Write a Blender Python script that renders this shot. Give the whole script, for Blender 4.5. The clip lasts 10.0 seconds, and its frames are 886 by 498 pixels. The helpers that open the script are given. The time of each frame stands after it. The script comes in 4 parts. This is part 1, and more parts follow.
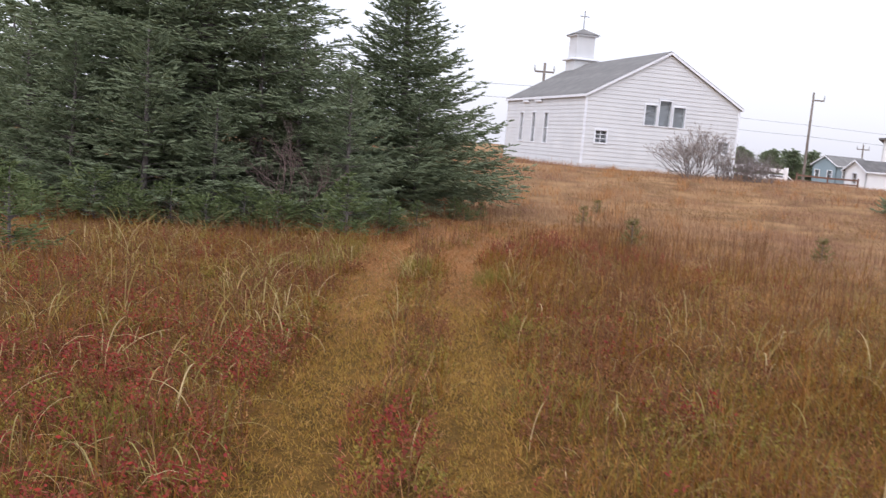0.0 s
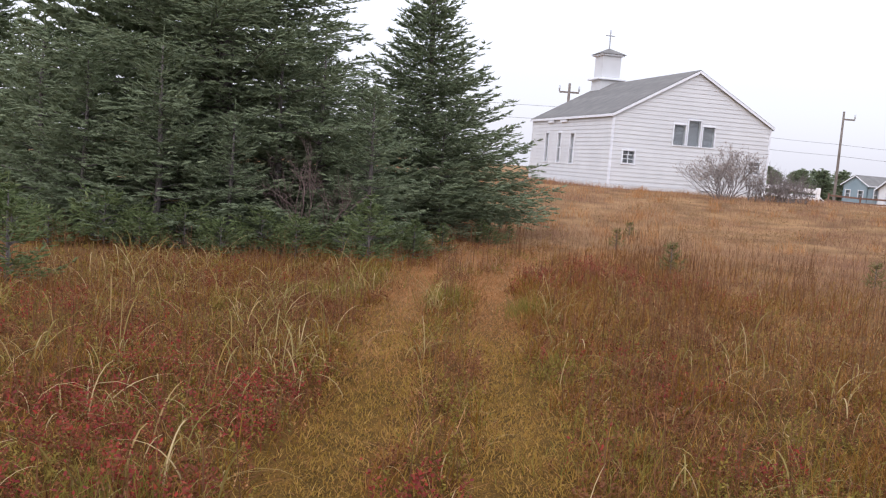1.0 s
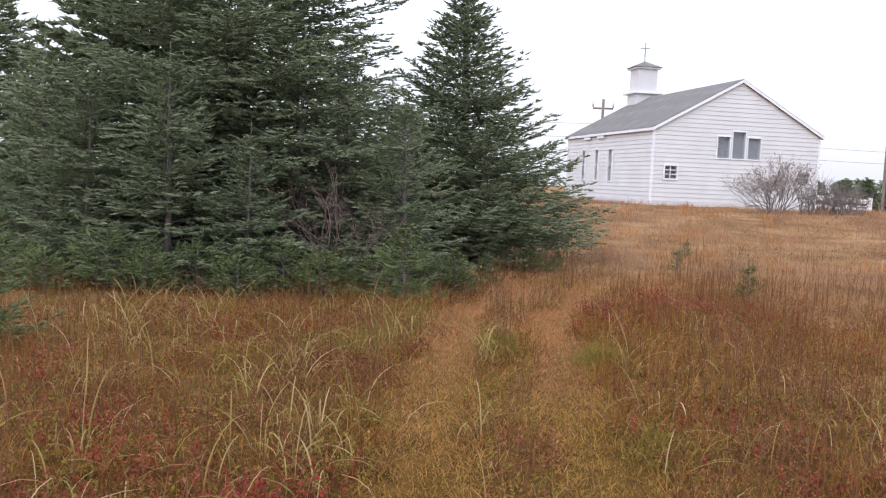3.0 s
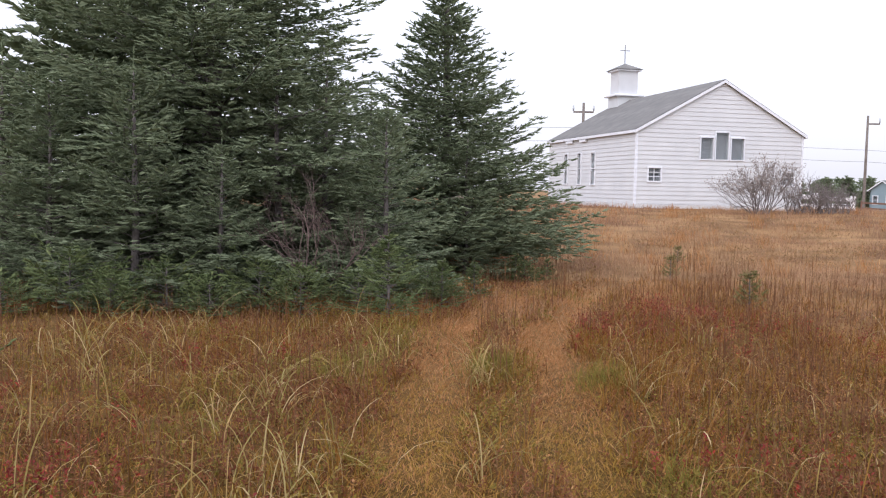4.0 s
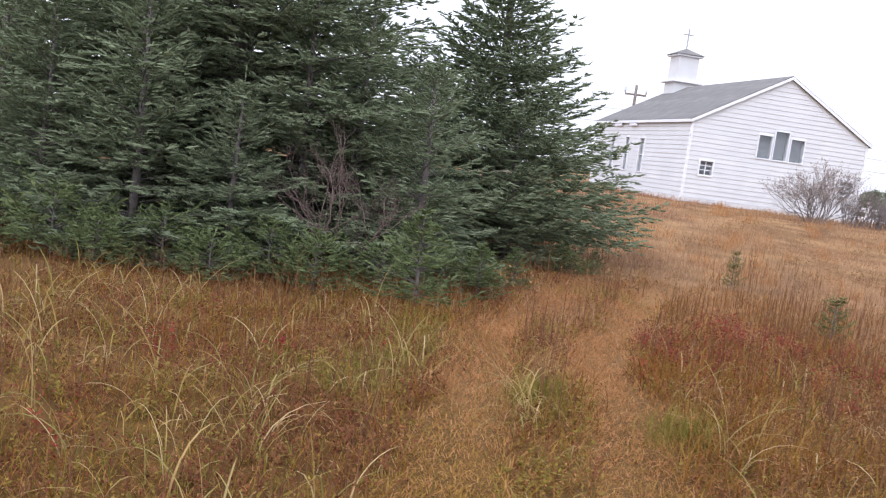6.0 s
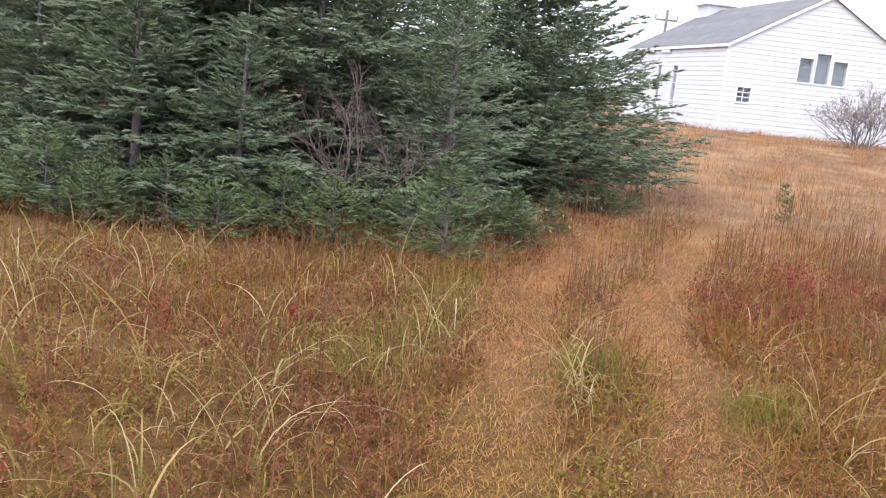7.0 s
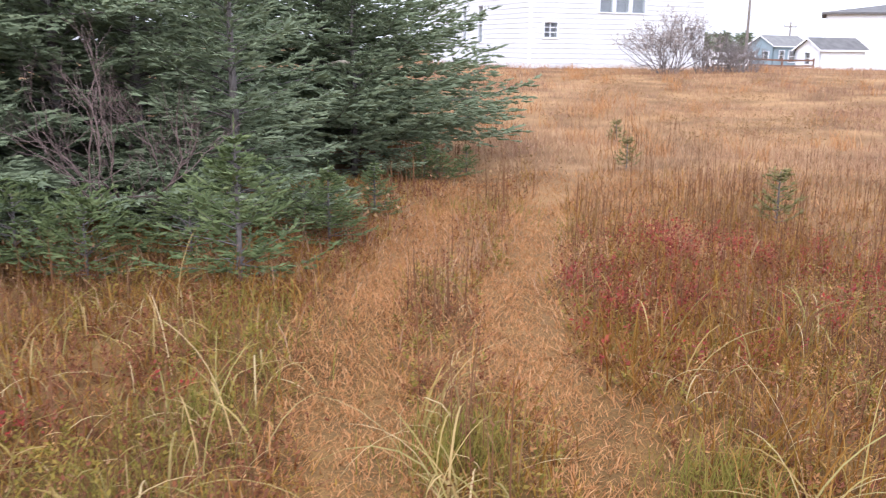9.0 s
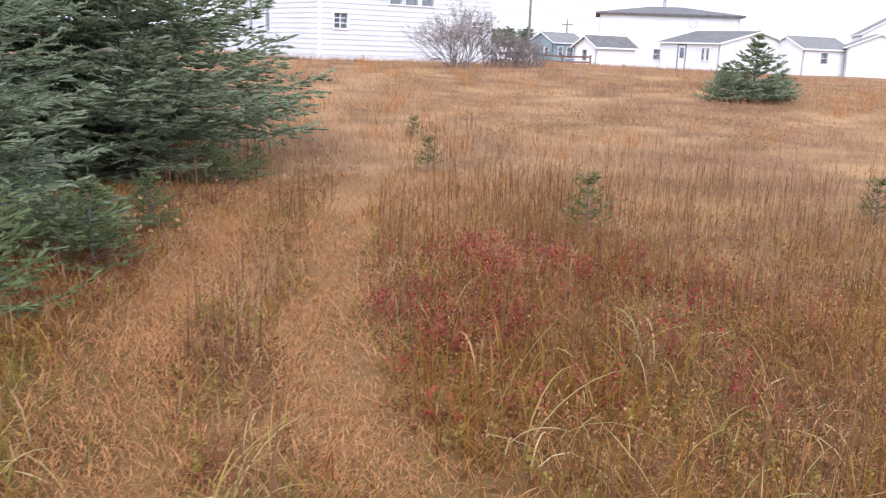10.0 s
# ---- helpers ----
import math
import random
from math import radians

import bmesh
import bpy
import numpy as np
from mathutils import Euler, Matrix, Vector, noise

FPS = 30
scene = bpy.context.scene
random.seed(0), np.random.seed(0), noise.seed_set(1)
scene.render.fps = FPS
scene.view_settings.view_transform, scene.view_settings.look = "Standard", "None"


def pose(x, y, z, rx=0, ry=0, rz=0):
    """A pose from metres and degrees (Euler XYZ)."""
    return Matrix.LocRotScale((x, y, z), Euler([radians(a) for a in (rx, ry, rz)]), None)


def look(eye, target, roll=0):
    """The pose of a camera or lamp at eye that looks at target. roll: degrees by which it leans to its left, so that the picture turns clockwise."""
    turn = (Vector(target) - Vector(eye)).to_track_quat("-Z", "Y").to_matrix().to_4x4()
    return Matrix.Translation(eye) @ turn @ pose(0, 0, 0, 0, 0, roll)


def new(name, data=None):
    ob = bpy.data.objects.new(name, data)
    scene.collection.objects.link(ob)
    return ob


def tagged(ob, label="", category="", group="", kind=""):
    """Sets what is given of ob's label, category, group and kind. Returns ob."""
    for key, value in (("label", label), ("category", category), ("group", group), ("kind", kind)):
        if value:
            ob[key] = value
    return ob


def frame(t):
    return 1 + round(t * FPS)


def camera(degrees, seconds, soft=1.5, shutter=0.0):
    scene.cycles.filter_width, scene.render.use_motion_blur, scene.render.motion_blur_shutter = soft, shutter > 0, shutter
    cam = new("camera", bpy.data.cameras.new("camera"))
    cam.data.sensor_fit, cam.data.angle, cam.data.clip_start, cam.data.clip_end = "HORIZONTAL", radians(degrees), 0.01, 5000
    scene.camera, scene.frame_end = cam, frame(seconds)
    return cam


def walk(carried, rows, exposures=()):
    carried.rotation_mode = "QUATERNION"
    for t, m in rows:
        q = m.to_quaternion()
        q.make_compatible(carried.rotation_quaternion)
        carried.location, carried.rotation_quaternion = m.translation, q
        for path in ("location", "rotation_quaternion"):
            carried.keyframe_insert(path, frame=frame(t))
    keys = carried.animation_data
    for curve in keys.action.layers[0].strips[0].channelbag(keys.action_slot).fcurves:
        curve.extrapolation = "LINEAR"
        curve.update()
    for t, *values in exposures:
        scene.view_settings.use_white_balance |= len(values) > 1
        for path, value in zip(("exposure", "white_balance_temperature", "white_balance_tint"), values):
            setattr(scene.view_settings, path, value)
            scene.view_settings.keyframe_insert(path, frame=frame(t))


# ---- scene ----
cam = camera(52.9, 10.0, soft=1.15, shutter=0.22)
PATH = [
    (0, (-0.089, -0.067, 1.558), (-0.058, 1.918, 1.314), 4.7),
    (0.5, (-0.192, 0.334, 1.539), (-0.27, 2.324, 1.355), 6.4),
    (1, (-0.146, 0.691, 1.524), (-0.171, 2.681, 1.324), 4.4),
    (1.5, (-0.219, 1.033, 1.481), (-0.272, 3.017, 1.241), 7.0),
    (2, (-0.301, 1.416, 1.495), (-0.435, 3.392, 1.217), 7.6),
    (2.5, (-0.296, 1.821, 1.506), (-0.451, 3.806, 1.311), 4.2),
    (4, (-0.394, 2.856, 1.506), (-0.458, 4.85, 1.369), 1.2),
    (4.5, (-0.439, 3.189, 1.505), (-0.342, 5.164, 1.207), 8.3),
    (5, (-0.52, 3.657, 1.531), (-0.358, 5.599, 1.078), 10.0),
    (5.5, (-0.486, 4.116, 1.527), (-0.34, 6.081, 1.189), 5.9),
    (6, (-0.605, 4.378, 1.531), (-0.724, 6.363, 1.314), 7.7),
    (7.5, (-0.693, 5.775, 1.528), (-0.854, 7.725, 1.112), 5.8),
    (8, (-0.644, 6.271, 1.57), (-0.751, 8.233, 1.197), 4.5),
    (8.5, (-0.594, 6.545, 1.534), (-0.487, 8.498, 1.118), -0.1),
    (9, (-0.628, 6.968, 1.528), (-0.409, 8.907, 1.088), 0.7),
    (9.5, (-0.629, 7.376, 1.551), (-0.138, 9.261, 1.097), 2.2),
    (10, (-0.52, 7.737, 1.537), (0.145, 9.569, 1.089), 2.1),
]
walk(cam, [(t, look(eye, target, roll)) for t, eye, target, roll in PATH],
     exposures=[(t, stops, kelvin, 17) for t, stops, kelvin in ((0.0, 0.24, 6150), (0.5, 0.02, 6150), (1.0, 0.17, 6150), (1.5, 0.32, 6100), (2.0, 0.57, 6100), (2.5, 0.44, 6100), (4.0, 0.26, 6150), (4.5, 0.30, 6150), (5.5, 0.64, 6020), (6.0, 0.50, 5970), (7.5, 1.00, 5820), (8.5, 1.02, 5820), (9.5, 0.86, 5820), (10.0, 0.77, 5820))])

# ---- world and light ----
world = bpy.data.worlds.new("overcast_world")
scene.world = world
world.use_nodes = True
wn, wl = world.node_tree.nodes, world.node_tree.links
SUN_EL, SUN_AZ = radians(38), radians(200)
sky = wn.new("ShaderNodeTexSky")
sky.sky_type, sky.sun_disc, sky.sun_elevation, sky.sun_rotation = "NISHITA", False, SUN_EL, SUN_AZ
sky.air_density, sky.dust_density = 1.0, 4.0
coord = wn.new("ShaderNodeTexCoord")
sep = wn.new("ShaderNodeSeparateXYZ")
wl.new(coord.outputs["Generated"], sep.inputs[0])
cloud_noise = wn.new("ShaderNodeTexNoise")
cloud_noise.inputs["Scale"].default_value, cloud_noise.inputs["Detail"].default_value = 1.6, 4
wl.new(coord.outputs["Generated"], cloud_noise.inputs["Vector"])
ramp = wn.new("ShaderNodeValToRGB")            # overcast dome: bright overhead, greyer low down
ramp.color_ramp.elements[0].position, ramp.color_ramp.elements[0].color = 0.0, (0.69, 0.695, 0.72, 1)
ramp.color_ramp.elements[1].position, ramp.color_ramp.elements[1].color = 1.0, (1.62, 1.665, 1.74, 1)
e = ramp.color_ramp.elements.new(0.26)
e.color = (1.10, 1.11, 1.145, 1)
e = ramp.color_ramp.elements.new(0.10)
e.color = (0.75, 0.755, 0.78, 1)
wl.new(sep.outputs["Z"], ramp.inputs["Fac"])
veil = wn.new("ShaderNodeMix")
veil.data_type, veil.blend_type = "RGBA", "MULTIPLY"
veil.inputs["Factor"].default_value = 0.12
wl.new(ramp.outputs["Color"], veil.inputs["A"])
wl.new(cloud_noise.outputs["Fac"], veil.inputs["B"])
both = wn.new("ShaderNodeMix")
both.data_type = "RGBA"
both.inputs["Factor"].default_value = 0.04
wl.new(veil.outputs["Result"], both.inputs["A"])
wl.new(sky.outputs["Color"], both.inputs["B"])
wl.new(both.outputs["Result"], wn["Background"].inputs["Color"])
wn["Background"].inputs["Strength"].default_value = 1.12

sun = new("sun", bpy.data.lights.new("sun", "SUN"))
sun.data.energy, sun.data.angle, sun.data.color = 0.3, radians(40), (1.0, 0.985, 0.96)
sun.matrix_world = look((-12, -34, 30), (0, 0, 0))

# ---- materials ----


def mat(name, a, b, scale=6.0, rough=0.8, bump=0.0, bump_scale=60.0, fine=None, island=None, random_tint=None, spec=0.4, metal=0.0, thin=0.0, detail=6.0):
    """a to b by noise at one scale; fine: a second colour by small grain; island: colours picked per blade or leaf."""
    m = bpy.data.materials.new(name)
    m.use_nodes = True
    n, l = m.node_tree.nodes, m.node_tree.links
    p = n["Principled BSDF"]
    p.inputs["Roughness"].default_value, p.inputs["Specular IOR Level"].default_value, p.inputs["Metallic"].default_value = rough, spec, metal
    geo = n.new("ShaderNodeNewGeometry")

    def tex(s, d):
        t = n.new("ShaderNodeTexNoise")
        t.inputs["Scale"].default_value, t.inputs["Detail"].default_value = s, d
        l.new(geo.outputs["Position"], t.inputs["Vector"])
        return t

    def mixed(fac, ca, cb):
        x = n.new("ShaderNodeMix")
        x.data_type = "RGBA"
        for sock, c in (("A", ca), ("B", cb)):
            if isinstance(c, tuple):
                x.inputs[sock].default_value = (*c, 1)
            else:
                l.new(c, x.inputs[sock])
        if isinstance(fac, float):
            x.inputs["Factor"].default_value = fac
        else:
            l.new(fac, x.inputs["Factor"])
        return x.outputs["Result"]

    def spread(sock, lo, hi):
        r = n.new("ShaderNodeMapRange")
        r.inputs["From Min"].default_value, r.inputs["From Max"].default_value = lo, hi
        l.new(sock, r.inputs["Value"])
        return r.outputs["Result"]
    out = mixed(spread(tex(scale, detail).outputs["Fac"], 0.35, 0.65), a, b)
    if island:
        cr = n.new("ShaderNodeValToRGB")
        while len(cr.color_ramp.elements) < len(island):
            cr.color_ramp.elements.new(0.5)
        for i, c in enumerate(island):
            cr.color_ramp.elements[i].position = i / (len(island) - 1)
            cr.color_ramp.elements[i].color = (*c, 1)
        l.new(geo.outputs["Random Per Island"], cr.inputs["Fac"])
        out = mixed(0.6, out, cr.outputs["Color"])
    if random_tint:
        oi = n.new("ShaderNodeObjectInfo")
        out = mixed(spread(oi.outputs["Random"], 0.0, 2.0), out, random_tint)
    if fine:
        out = mixed(spread(tex(bump_scale, 3).outputs["Fac"], 0.5, 0.75), out, fine)
    l.new(out, p.inputs["Base Color"])
    if thin:                                   # leaves and blades let some light through
        tr = n.new("ShaderNodeBsdfTranslucent")
        l.new(out, tr.inputs["Color"])
        mx = n.new("ShaderNodeMixShader")
        mx.inputs["Fac"].default_value = thin
        l.new(p.outputs["BSDF"], mx.inputs[1])
        l.new(tr.outputs["BSDF"], mx.inputs[2])
        l.new(mx.outputs["Shader"], n["Material Output"].inputs["Surface"])
    if bump:
        bn = n.new("ShaderNodeBump")
        bn.inputs["Strength"].default_value, bn.inputs["Distance"].default_value = bump, 0.02
        l.new(tex(bump_scale, 5).outputs["Fac"], bn.inputs["Height"])
        l.new(bn.outputs["Normal"], p.inputs["Normal"])
    return m


def glass(name):
    m = bpy.data.materials.new(name)
    m.use_nodes = True
    p = m.node_tree.nodes["Principled BSDF"]
    p.inputs["Base Color"].default_value = (0.8, 0.84, 0.85, 1)
    p.inputs["Roughness"].default_value, p.inputs["Transmission Weight"].default_value, p.inputs["IOR"].default_value = 0.03, 1.0, 1.5
    return m


SOIL = mat("meadow_soil", (0.070, 0.040, 0.009), (0.145, 0.077, 0.018), 5.0, 0.95, 1.0, 60, fine=(0.034, 0.019, 0.005), spec=0.08)
soil_nodes, soil_links = SOIL.node_tree.nodes, SOIL.node_tree.links
soil_place = soil_nodes.new("ShaderNodeSeparateXYZ")
soil_links.new(next(n for n in soil_nodes if n.type == "NEW_GEOMETRY").outputs["Position"], soil_place.inputs[0])
soil_far = soil_nodes.new("ShaderNodeMapRange")   # from bare soil under the near grass to closed straw thatch beyond
soil_far.inputs["From Min"].default_value, soil_far.inputs["From Max"].default_value, soil_far.inputs["To Max"].default_value = 6.5, 18.0, 0.9
soil_links.new(soil_place.outputs["Y"], soil_far.inputs["Value"])
soil_straw = soil_nodes.new("ShaderNodeMix")
soil_straw.data_type = "RGBA"
soil_patch = soil_nodes.new("ShaderNodeTexNoise")
soil_patch.inputs["Scale"].default_value, soil_patch.inputs["Detail"].default_value = 0.7, 8.0
soil_links.new(next(n for n in soil_nodes if n.type == "NEW_GEOMETRY").outputs["Position"], soil_patch.inputs["Vector"])
soil_tones = soil_nodes.new("ShaderNodeValToRGB")
soil_tones.color_ramp.elements[0].position, soil_tones.color_ramp.elements[0].color = 0.36, (0.150, 0.085, 0.042, 1)
soil_tones.color_ramp.elements[1].position, soil_tones.color_ramp.elements[1].color = 0.64, (0.340, 0.205, 0.098, 1)
soil_links.new(soil_patch.outputs["Fac"], soil_tones.inputs["Fac"])
soil_links.new(soil_tones.outputs["Color"], soil_straw.inputs["B"])
soil_links.new(soil_nodes["Principled BSDF"].inputs["Base Color"].links[0].from_socket, soil_straw.inputs["A"])
soil_links.new(soil_far.outputs["Result"], soil_straw.inputs["Factor"])
soil_links.new(soil_straw.outputs["Result"], soil_nodes["Principled BSDF"].inputs["Base Color"])
TURF = mat("olive_turf", (0.294, 0.188, 0.036), (0.343, 0.193, 0.049), 1.3, 0.75, thin=0.3, island=[(0.137, 0.099, 0.019), (0.421, 0.257, 0.066), (0.314, 0.219, 0.036), (0.304, 0.137, 0.038), (0.588, 0.377, 0.142)], spec=0.08)
TAN = mat("tan_turf", (0.328, 0.167, 0.063), (0.393, 0.196, 0.078), 1.3, 0.75, thin=0.3, island=[(0.234, 0.125, 0.040), (0.488, 0.268, 0.111), (0.318, 0.139, 0.053), (0.446, 0.210, 0.090), (0.636, 0.401, 0.204)], spec=0.08)
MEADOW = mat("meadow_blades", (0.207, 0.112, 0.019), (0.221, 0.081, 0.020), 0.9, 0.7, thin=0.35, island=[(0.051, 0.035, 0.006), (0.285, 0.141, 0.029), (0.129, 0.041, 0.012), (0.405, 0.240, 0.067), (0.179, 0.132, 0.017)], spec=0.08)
# less saturated and bluer than the near blades: distance haze mixed into the colour
FAR = mat("hazed_far_blades", (0.440, 0.275, 0.150), (0.290, 0.155, 0.092), 0.35, 0.75, thin=0.35, island=[(0.230, 0.122, 0.070), (0.490, 0.315, 0.175), (0.200, 0.095, 0.060), (0.580, 0.420, 0.265)], spec=0.08)
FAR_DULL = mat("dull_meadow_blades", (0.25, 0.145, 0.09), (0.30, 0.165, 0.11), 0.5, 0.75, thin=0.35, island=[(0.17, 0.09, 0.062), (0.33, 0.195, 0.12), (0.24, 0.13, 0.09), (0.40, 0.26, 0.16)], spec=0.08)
STALK = mat("russet_stalks", (0.135, 0.073, 0.037), (0.180, 0.089, 0.045), 1.2, 0.8, thin=0.1, island=[(0.068, 0.036, 0.020), (0.208, 0.096, 0.045), (0.118, 0.056, 0.032), (0.262, 0.162, 0.069)], spec=0.08)
PALE = mat("pale_long_blades", (0.419, 0.286, 0.123), (0.268, 0.210, 0.059), 2.0, 0.55, thin=0.3, island=[(0.447, 0.308, 0.132), (0.152, 0.137, 0.030), (0.608, 0.471, 0.280), (0.242, 0.141, 0.042), (0.223, 0.226, 0.077), (0.313, 0.226, 0.063)], spec=0.08)
RED = mat("red_leaves", (0.278, 0.038, 0.030), (0.189, 0.038, 0.031), 3.0, 0.6, thin=0.3, island=[(0.398, 0.050, 0.027), (0.132, 0.027, 0.030), (0.311, 0.098, 0.040), (0.212, 0.027, 0.031), (0.167, 0.058, 0.034)], spec=0.08)
BROWNLEAF = mat("brown_leaves", (0.105, 0.039, 0.020), (0.158, 0.056, 0.030), 3.0, 0.8, thin=0.2, island=[(0.079, 0.030, 0.018), (0.210, 0.077, 0.041), (0.147, 0.043, 0.027)], spec=0.08)
HEATH_OLIVE = mat("olive_heath_leaves", (0.149, 0.120, 0.020), (0.230, 0.156, 0.030), 5.0, 0.6, thin=0.3, island=[(0.063, 0.063, 0.012), (0.253, 0.198, 0.038), (0.149, 0.105, 0.022), (0.380, 0.261, 0.062)], spec=0.1)
HEATH_DUSK = mat("dusky_heath_leaves", (0.142, 0.056, 0.025), (0.201, 0.078, 0.031), 5.0, 0.65, thin=0.25, island=[(0.058, 0.024, 0.013), (0.243, 0.089, 0.037), (0.134, 0.048, 0.025), (0.301, 0.148, 0.056)], spec=0.1)
TUSSOCK = mat("tussock_leaves", (0.246, 0.147, 0.078), (0.319, 0.196, 0.098), 1.5, 0.8, thin=0.2, island=[(0.160, 0.105, 0.052), (0.406, 0.252, 0.130), (0.246, 0.168, 0.065)], spec=0.08)
GREEN = mat("green_tuft", (0.160, 0.149, 0.028), (0.230, 0.180, 0.040), 3.0, 0.6, thin=0.35, island=[(0.090, 0.104, 0.020), (0.240, 0.207, 0.045), (0.320, 0.225, 0.065)], spec=0.08)
# paler and greyer than real needles: mist's lift is put into the colour
NEEDLE = mat("hazed_spruce_needles", (0.215, 0.262, 0.16), (0.265, 0.312, 0.20), 1.5, 0.7, thin=0.45, spec=0.08, island=[(0.17, 0.208, 0.13), (0.27, 0.322, 0.195), (0.215, 0.262, 0.16), (0.33, 0.375, 0.225)])
OLIVE = mat("olive_sapling_leaves", (0.154, 0.162, 0.058), (0.210, 0.189, 0.072), 2.5, 0.6, thin=0.35, spec=0.08, island=[(0.098, 0.108, 0.039), (0.238, 0.230, 0.091), (0.210, 0.149, 0.065)])
NEEDLE_YOUNG = mat("young_spruce_needles", (0.115, 0.155, 0.062), (0.155, 0.19, 0.085), 2.5, 0.55, thin=0.35, island=[(0.06, 0.085, 0.035), (0.18, 0.225, 0.095), (0.115, 0.155, 0.06), (0.25, 0.28, 0.125)], spec=0.08)
BARK = mat("spruce_bark", (0.102, 0.087, 0.081), (0.156, 0.140, 0.133), 9, 0.95, 0.8, 40)
DEAD = mat("dead_twigs", (0.124, 0.087, 0.078), (0.180, 0.132, 0.120), 6, 0.95, spec=0.08)
SHRUB = mat("bare_shrub_bark", (0.15, 0.13, 0.12), (0.24, 0.21, 0.20), 5, 0.9, spec=0.08)
SHRUBLEAF = mat("withered_leaves", (0.28, 0.25, 0.22), (0.35, 0.31, 0.28), 3, 0.8, island=[(0.20, 0.17, 0.15), (0.42, 0.38, 0.35), (0.31, 0.25, 0.22)], spec=0.08)
SIDING = mat("white_clapboard", (0.570, 0.587, 0.600), (0.630, 0.647, 0.658), 1.2, 0.5, 0.05, 40, random_tint=(0.570, 0.587, 0.605))
TRIM = mat("white_trim", (0.70, 0.73, 0.775), (0.75, 0.78, 0.82), 2, 0.5)
WALLW = mat("white_siding", (0.680, 0.701, 0.719), (0.740, 0.761, 0.772), 0.8, 0.55, 0.04, 20)
BLUE = mat("blue_grey_siding", (0.22, 0.30, 0.34), (0.25, 0.33, 0.37), 1.0, 0.6)
CONCRETE = mat("foundation", (0.55, 0.55, 0.55), (0.64, 0.64, 0.64), 2, 0.9, 0.3, 30)
SHINGLE = mat("grey_shingles", (0.165, 0.163, 0.158), (0.215, 0.21, 0.20), 2.2, 1.0, 0.6, 25, random_tint=(0.14, 0.138, 0.134), spec=0.06)
SHINGLE2 = mat("dark_shingles", (0.115, 0.112, 0.11), (0.155, 0.15, 0.147), 2.2, 1.0, 0.6, 25, spec=0.06)
GLASS = glass("window_glass")
CURTAIN = mat("grey_curtain", (0.30, 0.31, 0.33), (0.36, 0.37, 0.39), 3, 0.9)
DARK = mat("dark_interior", (0.07, 0.07, 0.075), (0.10, 0.10, 0.10), 2, 0.9)
METAL = mat("grey_metal", (0.35, 0.36, 0.37), (0.42, 0.43, 0.44), 4, 0.4, metal=0.8)
POLE = mat("weathered_pole", (0.14, 0.12, 0.105), (0.21, 0.185, 0.165), 6, 0.95, 0.5, 30)
WIRE = mat("black_wire", (0.05, 0.05, 0.052), (0.07, 0.07, 0.07), 4, 0.6)
FENCEW = mat("white_fence_paint", (0.72, 0.72, 0.73), (0.80, 0.80, 0.80), 3, 0.6)
FENCEB = mat("brown_fence_wood", (0.13, 0.075, 0.055), (0.19, 0.11, 0.08), 4, 0.85)
RUBBER = mat("tyre_rubber", (0.025, 0.025, 0.026), (0.035, 0.035, 0.035), 5, 0.8)
CARPAINT = mat("white_car_paint", (0.78, 0.79, 0.80), (0.80, 0.81, 0.82), 1, 0.25)
LAMPRED = mat("red_lamp_lens", (0.35, 0.03, 0.03), (0.4, 0.04, 0.04), 3, 0.3)

# ---- mesh helpers ----


def mesh_of(name, verts, tris, material, smooth=False):
    """A triangle mesh from arrays."""
    me = bpy.data.meshes.new(name)
    verts, tris = np.asarray(verts, np.float32).reshape(-1, 3), np.asarray(tris, np.int32).reshape(-1, 3)
    me.vertices.add(len(verts))
    me.vertices.foreach_set("co", verts.ravel())
    me.loops.add(tris.size)
    me.loops.foreach_set("vertex_index", tris.ravel())
    me.polygons.add(len(tris))
    me.polygons.foreach_set("loop_start", np.arange(0, tris.size, 3, dtype=np.int32))
    me.polygons.foreach_set("use_smooth", np.full(len(tris), smooth))
    me.materials.append(material)
    me.update(calc_edges=True)
    return me


def part(name, bm, material, parent=None, label=""):
    """Links a bmesh as one mesh object under a thing or a part."""
    me = bpy.data.meshes.new(name)
    bm.to_mesh(me)
    bm.free()
    me.materials.append(material)
    ob = new(name, me)
    if parent:
        ob.parent = parent
    if label:
        tagged(ob, label)
    return ob


def thing(name, m, label, category, group="", kind=""):
    ob = new(name)
    ob.matrix_world = m
    return tagged(ob, label, category, group, kind)


def box(bm, x0, x1, y0, y1, z0, z1, bevel=0.0):
    vs = [bm.verts.new((x, y, z)) for z in (z0, z1) for x, y in ((x0, y0), (x1, y0), (x1, y1), (x0, y1))]
    fs = [bm.faces.new([vs[i] for i in f]) for f in ((3, 2, 1, 0), (4, 5, 6, 7), (0, 1, 5, 4), (1, 2, 6, 5), (2, 3, 7, 6), (3, 0, 4, 7))]
    if bevel:
        bmesh.ops.bevel(bm, geom=list({ed for f in fs for ed in f.edges}), offset=bevel, segments=1, affect="EDGES")
    return bm


def prism(bm, pts, depth, at=0.0):
    """A flat outline of (u, z) points made solid along local y."""
    a = [bm.verts.new((u, at, z)) for u, z in pts]
    b = [bm.verts.new((u, at + depth, z)) for u, z in pts]
    n = len(pts)
    bm.faces.new(a)
    bm.faces.new(b[::-1])
    for i in range(n):
        bm.faces.new((a[i], b[i], b[(i + 1) % n], a[(i + 1) % n]))
    bmesh.ops.recalc_face_normals(bm, faces=bm.faces)
    return bm


